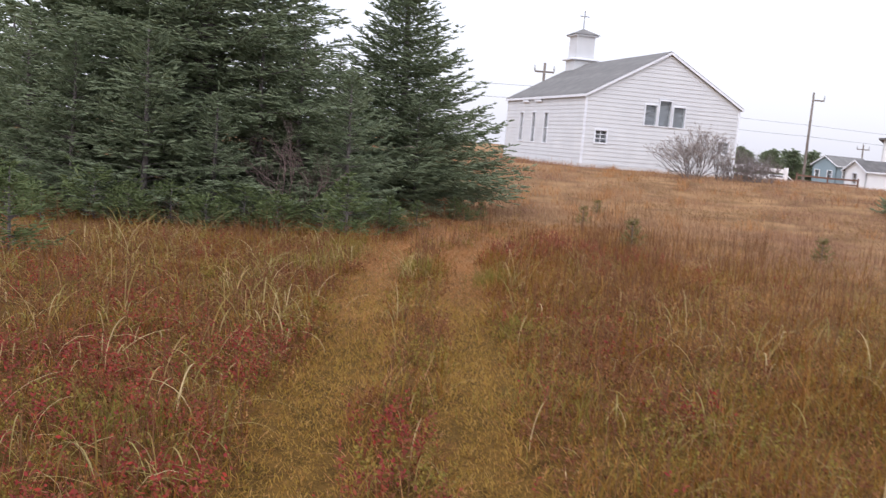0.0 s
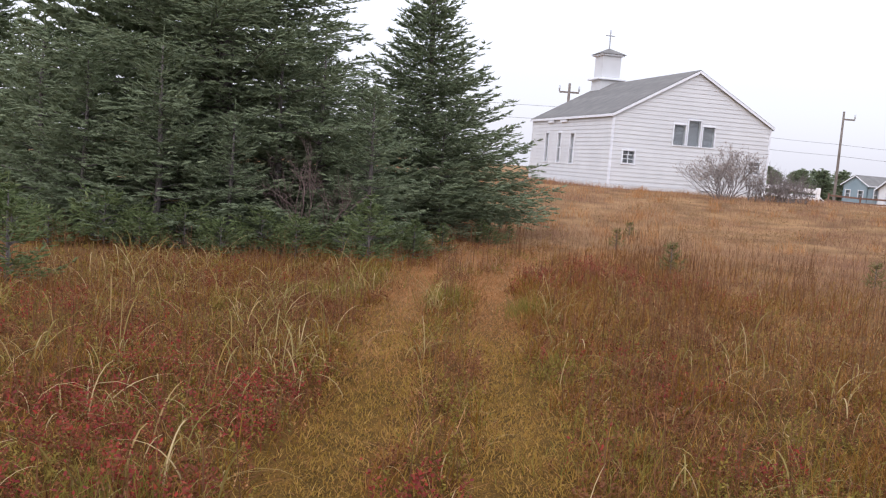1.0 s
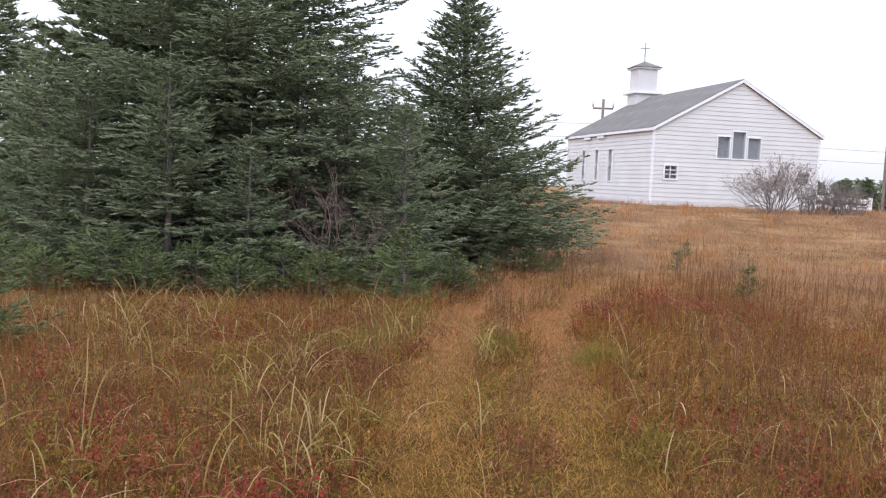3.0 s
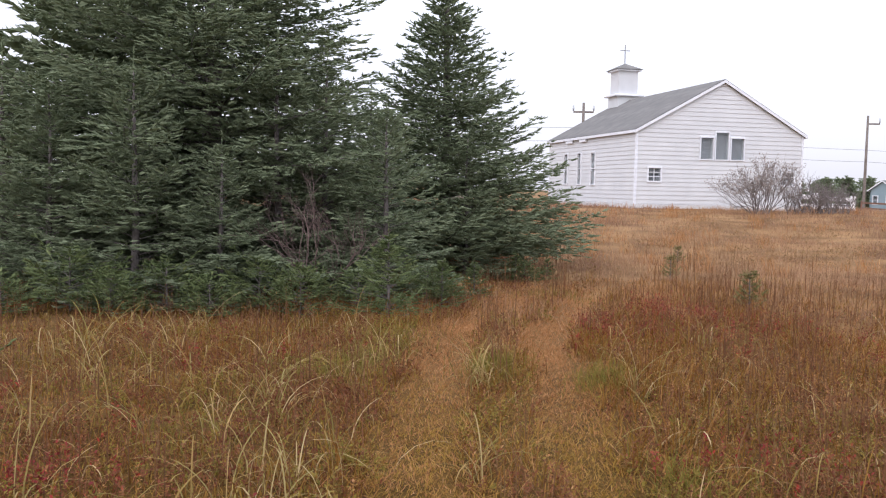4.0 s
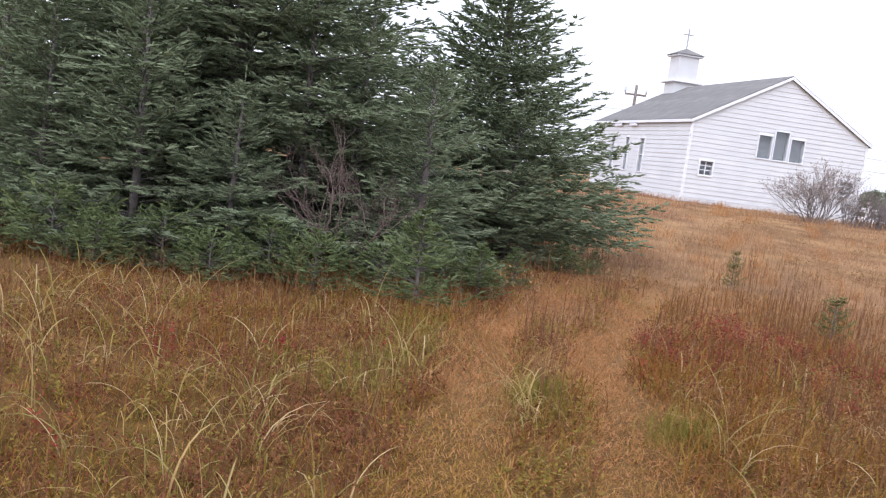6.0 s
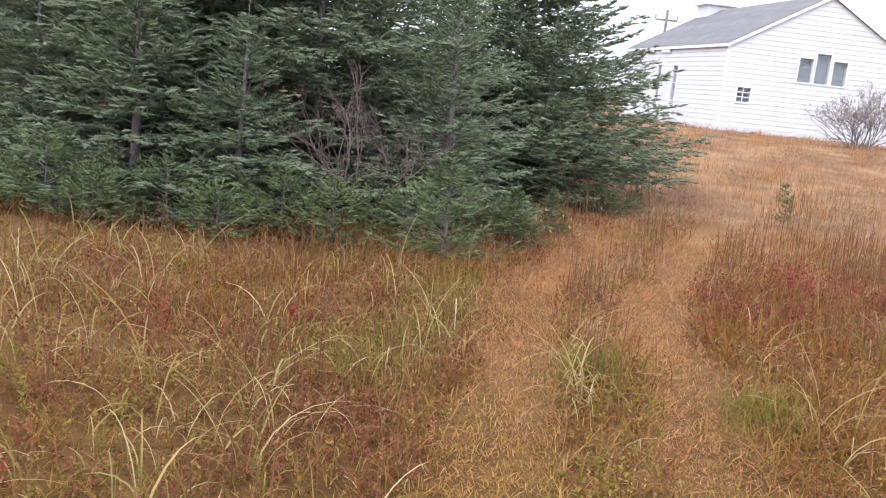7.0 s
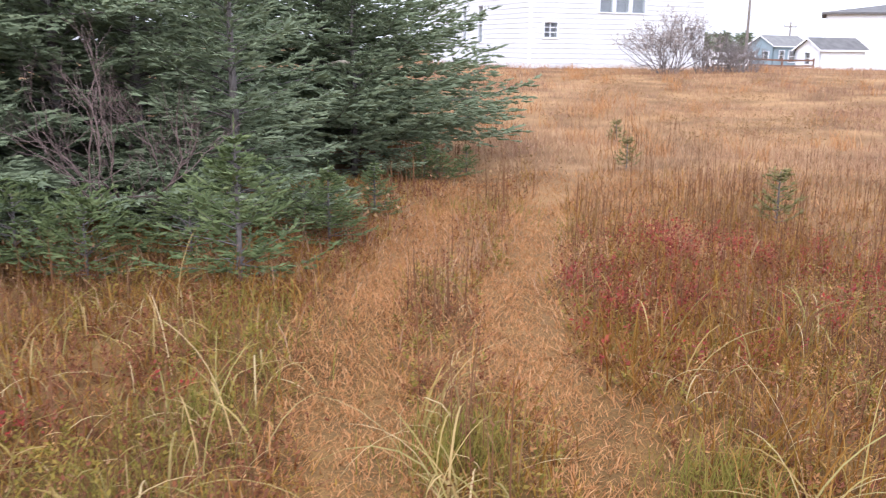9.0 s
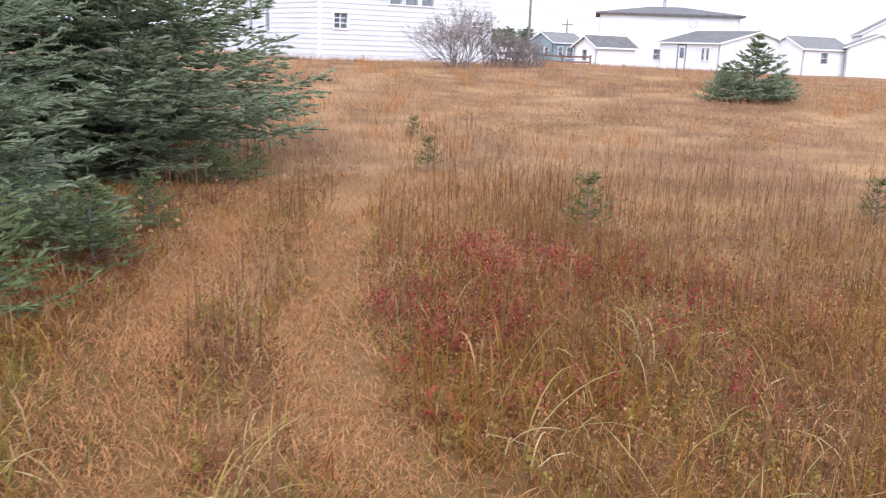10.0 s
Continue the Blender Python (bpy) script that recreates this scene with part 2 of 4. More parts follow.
def tube(path, radii, sides=5):
    """Vertices and triangles of a tapered round bar along the path."""
    path, radii = np.asarray(path, float), np.asarray(radii, float)
    d = np.gradient(path, axis=0)
    d /= np.linalg.norm(d, axis=1)[:, None] + 1e-9
    ref = np.where(np.abs(d[:, 2:3]) > 0.9, np.array([[1.0, 0, 0]]), np.array([[0, 0, 1.0]]))
    a = np.cross(d, ref)
    a /= np.linalg.norm(a, axis=1)[:, None] + 1e-9
    b = np.cross(d, a)
    ang = np.arange(sides) * 2 * np.pi / sides
    v = path[:, None] + radii[:, None, None] * (np.cos(ang)[None, :, None] * a[:, None] + np.sin(ang)[None, :, None] * b[:, None])
    i, j = np.meshgrid(np.arange(len(path) - 1), np.arange(sides), indexing="ij")
    p, q = (i * sides + j).ravel(), (i * sides + (j + 1) % sides).ravel()
    t = np.concatenate([np.stack([p, q, q + sides], 1), np.stack([p, q + sides, p + sides], 1)])
    cap = [[(len(path) - 1) * sides + k for k in (0, x, x + 1)] for x in range(1, sides - 1)]
    return v.reshape(-1, 3), np.concatenate([t, np.array(cap, int)])


def join(pieces):
    vs, ts, k = [], [], 0
    for v, t in pieces:
        vs.append(v)
        ts.append(t + k)
        k += len(v)
    return np.concatenate(vs), np.concatenate(ts)


def smooth(a, b, x):
    t = np.clip((np.asarray(x, float) - a) / (b - a), 0, 1)
    return t * t * (3 - 2 * t)


# ---- ground ----
TRACKS = (-0.64, 0.31)                         # two worn wheel ruts, left and right of the walk


def bend(y):
    return 0.115 * np.clip(np.asarray(y, float) - 11.0, 0, 9) ** 1.45


def worn(x, y):
    """1 on the trodden ruts, 0 in the standing grass."""
    s = x - bend(y) + 0.05 * np.sin(y * 1.7) + 0.035 * np.sin(y * 4.1 + 1)
    r = np.maximum(np.exp(-((s - TRACKS[0]) / 0.25) ** 4), np.exp(-((s - TRACKS[1]) / 0.22) ** 4))
    return r * (1 - smooth(16.5, 20, y))


def height(x, y):
    x, y = np.asarray(x, float), np.asarray(y, float)
    z = smooth(19, 41, y) * (0.76 - 0.58 * smooth(17, 46, x)) - 0.3 * smooth(50, 62, y) * smooth(12, 26, x) * (1 - smooth(30, 44, x))
    near = 1 - smooth(60, 120, np.hypot(x, y))
    z = z + near * (0.035 * np.sin(x * 0.7 + 1.3) * np.cos(y * 0.55) + 0.02 * np.sin(x * 1.9 + y * 1.3) + 0.015 * np.sin(y * 2.7 - x * 1.1))
    z = z + 0.10 * smooth(24, 30, y) * (1 - smooth(30, 34, y)) * np.sin(x * 0.4 + 0.8)
    z = z - 0.85 * np.exp(-((x - 27.5) / 4.5) ** 2 - ((y - 75) / 6) ** 2)
    return z - 0.05 * worn(x, y)


def ground_sheet():
    near_x = np.arange(-14, 18.01, 0.2)
    near_y = np.arange(-6, 22.01, 0.2)
    gx = np.concatenate([-np.geomspace(2500, 15, 26), near_x, np.geomspace(19, 2500, 28)])
    gy = np.concatenate([-np.geomspace(2500, 7, 22), near_y, np.linspace(23, 70, 48), np.geomspace(74, 3000, 26)])
    X, Y = np.meshgrid(gx, gy, indexing="ij")
    V = np.stack([X, Y, height(X, Y)], -1).reshape(-1, 3)
    i, j = np.meshgrid(np.arange(len(gx) - 1), np.arange(len(gy) - 1), indexing="ij")
    a = (i * len(gy) + j).ravel()
    b, c, d = a + len(gy), a + len(gy) + 1, a + 1
    return mesh_of("ground", V, np.concatenate([np.stack([a, b, c], 1), np.stack([a, c, d], 1)]), SOIL, True)


tagged(new("ground", ground_sheet()), "brown soil and thatch under an autumn meadow", "ground", kind="structure")

# ---- spruces ----


def unit(v):
    return v / (np.linalg.norm(v, axis=-1, keepdims=True) + 1e-9)


def shoots(rng, p0, p1, thick, teeth=4):
    """Needled shoots from p0 to p1: a three-sided spindle each, with a few needle tufts standing off it."""
    n = len(p0)
    axis = unit(p1 - p0)
    ref = np.where(np.abs(axis[:, 2:3]) > 0.85, np.array([[1.0, 0, 0]]), np.array([[0, 0, 1.0]]))
    a = unit(np.cross(axis, ref))
    b = np.cross(a, axis)
    ln = np.linalg.norm(p1 - p0, axis=1)[:, None]
    r = thick * ln * rng.uniform(0.7, 1.25, (n, 1))
    belly = p0 + (p1 - p0) * rng.uniform(0.3, 0.6, (n, 1))
    spin = rng.random((n, 1)) * 6.28
    ring = [belly + r * (np.cos(spin + q) * a + 0.8 * np.sin(spin + q) * b) for q in (0.0, 2.09, 4.19)]
    v = np.stack([p0, *ring, p1], 1).reshape(-1, 3)
    f = np.array([(0, 2, 1), (0, 3, 2), (0, 1, 3), (4, 1, 2), (4, 2, 3), (4, 3, 1)])
    t = (np.arange(n)[:, None, None] * 5 + f[None]).reshape(-1, 3)
    s = (np.arange(teeth)[None] + rng.random((n, teeth))) / teeth * 0.85
    ang = np.arange(teeth)[None] * 2.4 + rng.random((n, 1)) * 6.28 + rng.normal(0, 0.3, (n, teeth))
    side = np.cos(ang)[..., None] * a[:, None] + (0.75 * np.sin(ang) + 0.15)[..., None] * b[:, None]
    q0 = p0[:, None] + s[..., None] * (p1 - p0)[:, None]
    q1 = q0 + axis[:, None] * ln[:, None] * 0.2
    tip = q1 + axis[:, None] * r[:, None] * 1.3 + side * r[:, None] * rng.uniform(1.3, 2.1, (n, teeth, 1))
    tv = np.stack([q0, q1, tip], 2).reshape(-1, 3)
    return join([(v, t), (tv, np.arange(len(tv)).reshape(-1, 3))])


def spruce(rng, H, R, gap, per, twig_step, shoot_step, shoot, thick, teeth=4, low=0.12, power=0.9, droop=0.30, fine_to=1.0, tip_long=None, rear=1.0, loose=0.5):
    """Needle mesh arrays and wood mesh arrays of one spruce standing at the origin."""
    wood = [tube([(0, 0, -0.1), (0.01 * H, 0, H * 0.35), (0, 0.006 * H, H * 0.7), (0, 0, H)], np.array([0.019, 0.014, 0.008, 0.002]) * H + 0.004, 7)]
    P0, P1 = [], []
    z = low * (0.6 + 0.8 * rng.random())
    while z < H * 0.985:
        f = z / H
        count = max(3, int(round(per * (0.7 + 0.5 * (1 - f)))))
        az0 = rng.random() * 6.28
        for i in range(count):
            az = az0 + (i + rng.uniform(-0.3, 0.3)) * 2 * np.pi / count
            coarse = 1.0 if f < fine_to and np.sin(az) < 0.35 else (rear if f < fine_to else 2.0)
            L = R * (1 - f) ** power * rng.uniform(0.70, 1.08) + 0.03 * H * (1 - f)
            zb = z + rng.uniform(-loose, loose) * gap
            rise, fall = rng.uniform(0.1, 0.3) + 0.45 * f, droop * rng.uniform(0.7, 1.3) * (1.25 - f)
            bendy = rng.uniform(-0.25, 0.25)
            s = np.linspace(0, 1, 7)
            th = az + bendy * s * s
            pts = np.stack([L * s * np.cos(th), L * s * np.sin(th), zb + L * (rise * s - fall * s ** 2 + 0.16 * s ** 5)], 1)
            pts[:, 2] = np.maximum(pts[:, 2], 0.04 + 0.06 * s)
            wood.append(tube(pts, np.linspace(0.012, 0.003, 7) * (0.35 + 0.4 * L), 4))
            m = max(3, int(L / (twig_step * coarse)))
            u = (0.16 + 0.84 * (np.arange(m) + rng.random(m)) / m)
            base = np.stack([np.interp(u, s, pts[:, c]) for c in range(3)], 1)
            d = unit(np.stack([np.interp(u, s, np.gradient(pts[:, c])) for c in range(3)], 1))
            flat = unit(np.stack([-d[:, 1], d[:, 0], 0 * u], 1))
            for sign in (-1, 1):
                ln = (0.36 * L * (1 - u) ** 0.75 + 0.35 * shoot + 0.09 * L * u) * rng.uniform(0.6, 1.15, m) * (0.55 + 0.45 * np.minimum(1, u * 2.4))
                td = unit(d * rng.uniform(0.45, 0.8, (m, 1)) + sign * flat * rng.uniform(0.6, 0.95, (m, 1)) + np.array([0, 0, 1.0]) * rng.uniform(-0.24, 0.06, (m, 1)))
                ends = base + td * ln[:, None]
                kk = np.maximum(1, (ln / (shoot_step * coarse)).astype(int))
                idx = np.repeat(np.arange(m), kk)
                w = (np.concatenate([np.arange(x) for x in kk]) + rng.random(len(idx))) / kk[idx]
                o = base[idx] + (ends - base)[idx] * w[:, None]
                tf = unit(np.cross(td[idx], np.array([0, 0, 1.0])))
                sg = rng.choice([-1.0, 1.0], (len(idx), 1))
                sd = unit(td[idx] * 0.8 + sg * tf * rng.uniform(0.3, 0.85, (len(idx), 1)) + np.array([0, 0, 1.0]) * rng.uniform(-0.10, 0.2, (len(idx), 1)))
                sl = shoot * coarse * rng.uniform(0.65, 1.2, (len(idx), 1)) * (1 - 0.3 * w[:, None])
                P0 += [o, ends - td * shoot * 0.6]
                P1 += [o + sd * sl, ends + td * shoot * 0.5]
            c = np.linspace(0.25, 1, max(3, int(L / shoot)))
            bp = np.stack([np.interp(c, s, pts[:, q]) for q in range(3)], 1)
            P0.append(bp[:-1])
            P1.append(bp[1:])
        z += gap * rng.uniform(0.75, 1.25) * (1 - 0.35 * f)
    top = np.linspace(H * 0.93, H * (tip_long or 1.03), 5)[:, None] * np.array([[0, 0, 1.0]])
    P0.append(top[:-1])
    P1.append(top[1:] + np.array([[0, 0, 0.01]]))
    return shoots(rng, np.concatenate(P0), np.concatenate(P1), thick, teeth), join(wood)


def spruce_meshes(seed, needles=NEEDLE, **kw):
    (v, t), (wv, wt) = spruce(np.random.default_rng(seed), **kw)
    return mesh_of("crown", v, t, needles), mesh_of("trunk", wv, wt, BARK, True)


def plant(name, meshes, x, y, turn, size, label, category, group="", sink=0.0):
    ob = thing(name, pose(x, y, float(height(x, y)) - sink, 0, 0, turn), label, category, group)
    for nm, me in zip(("crown", "trunk"), meshes):
        o = new(nm, me)
        o.parent = ob
    ob.scale = (size, size, size)
    return ob


plant("spruce_tree", spruce_meshes(11, H=9.4, R=3.6, gap=0.29, per=13, loose=0.3, twig_step=0.115, shoot_step=0.075, shoot=0.14, thick=0.14, teeth=3, low=0.35, power=0.95, fine_to=0.44, rear=1.9), -4.45, 16.4, 0, 1, "tall dense dark green spruce with drooping boughs", "tree")
layered = plant("spruce_tree", spruce_meshes(5, H=6.2, R=3.05, gap=0.27, per=16, twig_step=0.11, shoot_step=0.08, shoot=0.145, thick=0.15, teeth=3, low=0.25, power=1.5, droop=0.2, rear=1.7, loose=0.22), -0.95, 19.6, 0, 1, "conical spruce with open layered boughs and gaps", "tree")
limb = new("broken_limb", mesh_of("broken_limb", *tube([(-0.85, 18.3, 1.30), (-0.68, 18.1, 1.34), (-0.55, 18.0, 1.36)], [0.025, 0.032, 0.028], 7), mat("bare_split_wood", (0.50, 0.42, 0.33), (0.60, 0.52, 0.43), 9, 0.8), True))
limb.parent, limb.matrix_parent_inverse = layered, layered.matrix_basis.inverted()
tagged(limb, "pale broken limb end")
MID = [spruce_meshes(20 + i, H=3.0, R=1.3, gap=0.22, per=8, twig_step=0.095, shoot_step=0.062, shoot=0.115, thick=0.14, teeth=3, low=0.12, power=0.75, droop=0.25, tip_long=1.1) for i in range(2)]
for i, (x, y, h) in enumerate([(-4.6, 13.8, 2.9), (-3.1, 15.1, 3.3), (-2.45, 15.3, 3.1), (-3.5, 13.8, 2.0), (-5.9, 14.3, 2.6), (-1.55, 14.6, 2.5), (-0.5, 18.2, 2.4), (-7.2, 15.6, 3.2), (-8.8, 18.4, 3.6), (-3.2, 18.6, 3.4), (-2.1, 17.6, 2.9), (-5.4, 20.0, 3.4)]):
    plant("young_spruce", MID[i % 2], x, y, 67 * i, h / 3.0, "young spruce crowded against taller spruces", "tree", "young spruces at the thicket's edge")
plant("spruce_tree", spruce_meshes(8, H=6.4, R=2.1, gap=0.24, per=9, twig_step=0.18, shoot_step=0.14, shoot=0.22, thick=0.2, teeth=3, low=0.5, power=0.9), -11.8, 22.0, 10, 1, "slim spruce standing behind the thicket", "tree")
plant("spruce_tree", spruce_meshes(9, H=7.6, R=2.9, gap=0.27, per=11, twig_step=0.22, shoot_step=0.17, shoot=0.26, thick=0.22, teeth=3, low=0.5, power=0.85), -6.6, 18.3, 0, 1, "dense spruce standing close behind the tallest one", "tree")
LOW = [spruce_meshes(40 + i, NEEDLE_YOUNG, H=1.0, R=0.6, gap=0.13, per=6, twig_step=0.07, shoot_step=0.06, shoot=0.085, thick=0.15, teeth=4, low=0.05, power=0.9, droop=0.12, tip_long=1.14) for i in range(2)]
for i, (x, y, h) in enumerate([(-1.32, 12.75, 0.95), (-0.75, 13.9, 0.6), (0.35, 17.7, 0.5), (0.9, 18.0, 0.38), (-0.35, 15.2, 0.5)]):
    plant("spruce_seedling", LOW[i % 2], x, y, 80 * i, h, "small bright green spruce in the grass", "tree", "small spruces before the thicket")
FRINGE = [spruce_meshes(80 + i, m, H=0.72, R=0.95, gap=0.17, per=6, twig_step=0.085, shoot_step=0.07, shoot=0.10, thick=0.16, teeth=4, low=0.08, power=0.5, droop=0.06, tip_long=1.2) for i, m in enumerate((NEEDLE_YOUNG, NEEDLE_YOUNG))]
for i, (x, y, h) in enumerate([(-1.75, 13.5, 0.7), (-2.35, 13.0, 0.62), (-2.9, 13.3, 0.75), (-3.35, 12.8, 0.6), (-3.95, 13.1, 0.85), (-4.4, 12.6, 0.55), (-5.0, 12.9, 0.85), (-5.6, 12.5, 0.6), (-6.3, 12.9, 0.85), (-7.1, 13.4, 0.95), (-0.95, 14.2, 0.6), (0.5, 17.7, 0.45)]):
    ob = plant("spruce_seedling", FRINGE[i % 2], x, y, 95 * i, h, "low spreading spruce at the thicket's foot", "tree", "low spruces along the thicket")
    ob.scale = (h, h, h * (0.85 + 0.25 * (i * 7 % 4) / 3))
plant("spruce_seedling", LOW[0], -4.6, 9.45, 30, 0.98, "lone small yellow-green spruce in the grass", "tree")
THIN = spruce_meshes(60, OLIVE, H=1.0, R=0.45, gap=0.16, per=5, twig_step=0.13, shoot_step=0.11, shoot=0.11, thick=0.13, teeth=5, low=0.2, power=0.5, droop=-0.1)
for x, y, h in [(3.2, 14.4, 0.52), (3.0, 18.1, 0.42), (6.3, 14.3, 0.45), (3.9, 21.5, 0.4)]:
    plant("spruce_sapling", THIN, x, y, 15, h, "sparse sapling half hidden in russet grass", "sapling")
LONE = spruce_meshes(71, H=1.8, R=1.25, gap=0.17, per=6, twig_step=0.12, shoot_step=0.10, shoot=0.16, thick=0.2, low=0.08, power=1.15, droop=0.1, tip_long=1.1)
for x, y, h in [(15.6, 28.0, 0.95), (14.45, 27.7, 0.55), (16.7, 28.2, 0.45), (15.0, 27.6, 0.42)]:
    plant("young_spruce", LONE, x, y, 200 + 40 * h, h, "bushy young spruce alone in the meadow", "tree", "spruces in the open meadow")

# ---- buildings ----


def top_at(profile, u):
    return float(np.interp(u, [p[0] for p in profile], [p[1] for p in profile]))


def wall_mesh(profile, z0, holes, thick):
    """A wall in local x-z, its outer face at y = 0, with openings cut through it."""
    bm = bmesh.new()
    cuts = sorted({p[0] for p in profile} | {h[0] for h in holes} | {h[1] for h in holes})
    for a, b in zip(cuts[:-1], cuts[1:]):
        rows, low = [], z0
        for h in sorted((h for h in holes if h[0] <= a + 1e-6 and h[1] >= b - 1e-6), key=lambda h: h[2]):
            rows.append((low, h[2], h[2]))
            low = h[3]
        rows.append((low, top_at(profile, a), top_at(profile, b)))
        for lo, ha, hb in rows:
            pts = [(a, lo), (b, lo)] + ([(b, hb)] if hb > lo + 1e-3 else []) + ([(a, ha)] if ha > lo + 1e-3 else [])
            if len(pts) > 2:
                prism(bm, pts, thick)
    return bm


def window(parent, u0, u1, z0, z1, bars=(1, 2), trim=0.08, m=None, curtain=True, label="white-framed window with grey panes"):
    """A window in local x-z: frame proud of the wall, sill, glazing bars and a pane."""
    w = new("window")
    w.parent = parent
    w.matrix_basis = m or Matrix()
    tagged(w, label)
    bm = bmesh.new()
    for a in ((u0 - trim, u0, z0 - trim, z1 + trim), (u1, u1 + trim, z0 - trim, z1 + trim), (u0, u1, z1, z1 + trim), (u0, u1, z0 - trim, z0)):
        box(bm, a[0], a[1], -0.065, 0.06, a[2], a[3])
    part("frame", bm, TRIM, w)
    bm = bmesh.new()
    for i in range(1, bars[0]):
        x = u0 + (u1 - u0) * i / bars[0]
        box(bm, x - 0.016, x + 0.016, 0.0, 0.04, z0, z1)
    for i in range(1, bars[1]):
        z = z0 + (z1 - z0) * i / bars[1]
        for j in range(bars[0]):
            x0, x1 = (u0 + (u1 - u0) * k / bars[0] for k in (j, j + 1))
            box(bm, x0 + (0.016 if j else 0), x1 - (0.016 if j < bars[0] - 1 else 0), 0.0, 0.04, z - 0.016, z + 0.016)
    if len(bm.verts):
        part("glazing_bars", bm, TRIM, w)
    else:
        bm.free()
    pane = part("pane", box(bmesh.new(), u0, u1, 0.045, 0.053, z0, z1), GLASS, w)
    pane.visible_shadow = False
    if curtain:
        part("curtain", box(bmesh.new(), u0 - 0.03, u1 + 0.03, 0.19, 0.2, z0 - 0.03, z1 + 0.03), CURTAIN, w)
    return w


def board(mesh_cache, length, h):
    key = (round(length, 3), round(h, 3))
    if key not in mesh_cache:
        bm = bmesh.new()
        prof = [(0.0, 0.0), (-0.026, 0.0), (-0.026, 0.012), (-0.004, h), (0.0, h)]
        a = [bm.verts.new((0, y, z)) for y, z in prof]
        b = [bm.verts.new((length, y, z)) for y, z in prof]
        for i in range(len(prof)):
            j = (i + 1) % len(prof)
            bm.faces.new((a[i], b[i], b[j], a[j]))
        bm.faces.new(a[::-1])
        bm.faces.new(b)
        bmesh.ops.recalc_face_normals(bm, faces=bm.faces)
        me = bpy.data.meshes.new("clapboard")
        bm.to_mesh(me)
        bm.free()
        me.materials.append(SIDING)
        mesh_cache[key] = me
    return mesh_cache[key]


BOARDS = {}


def clad(wall, profile, z0, holes, step, inset=0.06):
    """Overlapping boards over a wall, each a piece of its own, cut round the openings."""
    zmax = max(p[1] for p in profile)
    z = z0
    while z < zmax - 0.1:
        us = [u for u in np.arange(profile[0][0], profile[-1][0] + 0.001, 0.02) if top_at(profile, u) >= z + step * 0.6]
        if us:
            runs = [(max(us[0], profile[0][0] + inset), min(us[-1], profile[-1][0] - inset))]
            for h in holes:
                if h[2] - 0.06 < z + step * 0.5 < h[3] + 0.06:
                    runs = [r for a, b in runs for r in ((a, min(b, h[0] - 0.05)), (max(a, h[1] + 0.05), b)) if r[1] - r[0] > 0.05]
            for a, b in runs:
                ob = new("clapboard", board(BOARDS, round(b - a, 2), step + 0.004))
                ob.parent = wall
                ob.matrix_basis = pose(a, 0, z)
        z += step


# the church: near corner, turned so that its gable faces the meadow
CH_TURN, CH_W, CH_L, CH_EAVE, CH_RIDGE = 14.5, 8.36, 11.5, 4.26, 6.58
church = thing("church", pose(6.86, 43.14, 0, 0, 0, CH_TURN), "white clapboard church with grey shingle roof and small belfry", "church")
GABLE = [(0, CH_EAVE), (CH_W / 2, CH_RIDGE), (CH_W, CH_EAVE)]
SIDE = [(0, CH_EAVE), (CH_L, CH_EAVE)]
BASE = 0.98
gable_holes = [(0.62, 1.20, 2.02, 2.60), (7.32, 7.93, 1.95, 2.53), (3.14, 3.75, 3.06, 4.03), (3.89, 4.52, 3.06, 4.28), (4.67, 5.30, 3.06, 4.03)]
side_holes = [(CH_L - 9.0, CH_L - 8.55, 1.87, 3.45), (CH_L - 7.05, CH_L - 6.6, 1.85, 3.44), (CH_L - 5.2, CH_L - 4.68, 1.83, 3.42)]
front = part("wall", wall_mesh(GABLE, 0.6, gable_holes, 0.16), WALLW, church, "white clapboard gable wall")
left = part("wall", wall_mesh(SIDE, 0.6, side_holes, 0.16), WALLW, church, "white clapboard side wall")
left.matrix_basis = pose(0, CH_L, 0, 0, 0, -90)
back = part("wall", wall_mesh(GABLE, 0.6, [], 0.16), WALLW, church)
back.matrix_basis = pose(CH_W, CH_L, 0, 0, 0, 180)
right = part("wall", wall_mesh(SIDE, 0.6, [], 0.16), WALLW, church)
right.matrix_basis = pose(CH_W, 0, 0, 0, 0, 90)
part("floor", box(bmesh.new(), 0.17, CH_W - 0.17, 0.17, CH_L - 0.17, 0.7, 0.8), DARK, church)
bm = bmesh.new()
for a in ((-0.05, CH_W + 0.05, -0.05, 0.0), (-0.05, CH_W + 0.05, CH_L, CH_L + 0.05), (-0.05, 0.0, 0.0, CH_L), (CH_W, CH_W + 0.05, 0.0, CH_L)):
    box(bm, *a, 0.1, BASE - 0.02)
part("foundation", bm, CONCRETE, church, "pale concrete foundation strip")
for wall, prof, holes in ((front, GABLE, gable_holes), (left, SIDE, side_holes)):
    clad(wall, prof, BASE, holes, 0.2)
    for i, h in enumerate(holes):
        small = wall is front and i < 2
        window(church, *h, bars=(2, 3) if small else ((1, 2) if wall is left else (1, 1)), trim=0.07 if small else 0.05, m=wall.matrix_basis.copy(), label="small six-paned white window" if small else ("tall narrow side window" if wall is left else "window of a three-part group with grey curtain"))
for u, m in ((0, front), (CH_W, front), (CH_L, left), (0, left)):
    bm = bmesh.new()
    box(bm, (u - 0.03 if u == 0 else u - 0.06), (u + 0.06 if u == 0 else u + 0.03), -0.04, 0.0, BASE - 0.02, CH_EAVE - 0.02)
    o = part("corner_board", bm, TRIM, church)
    o.matrix_basis = m.matrix_basis.copy()
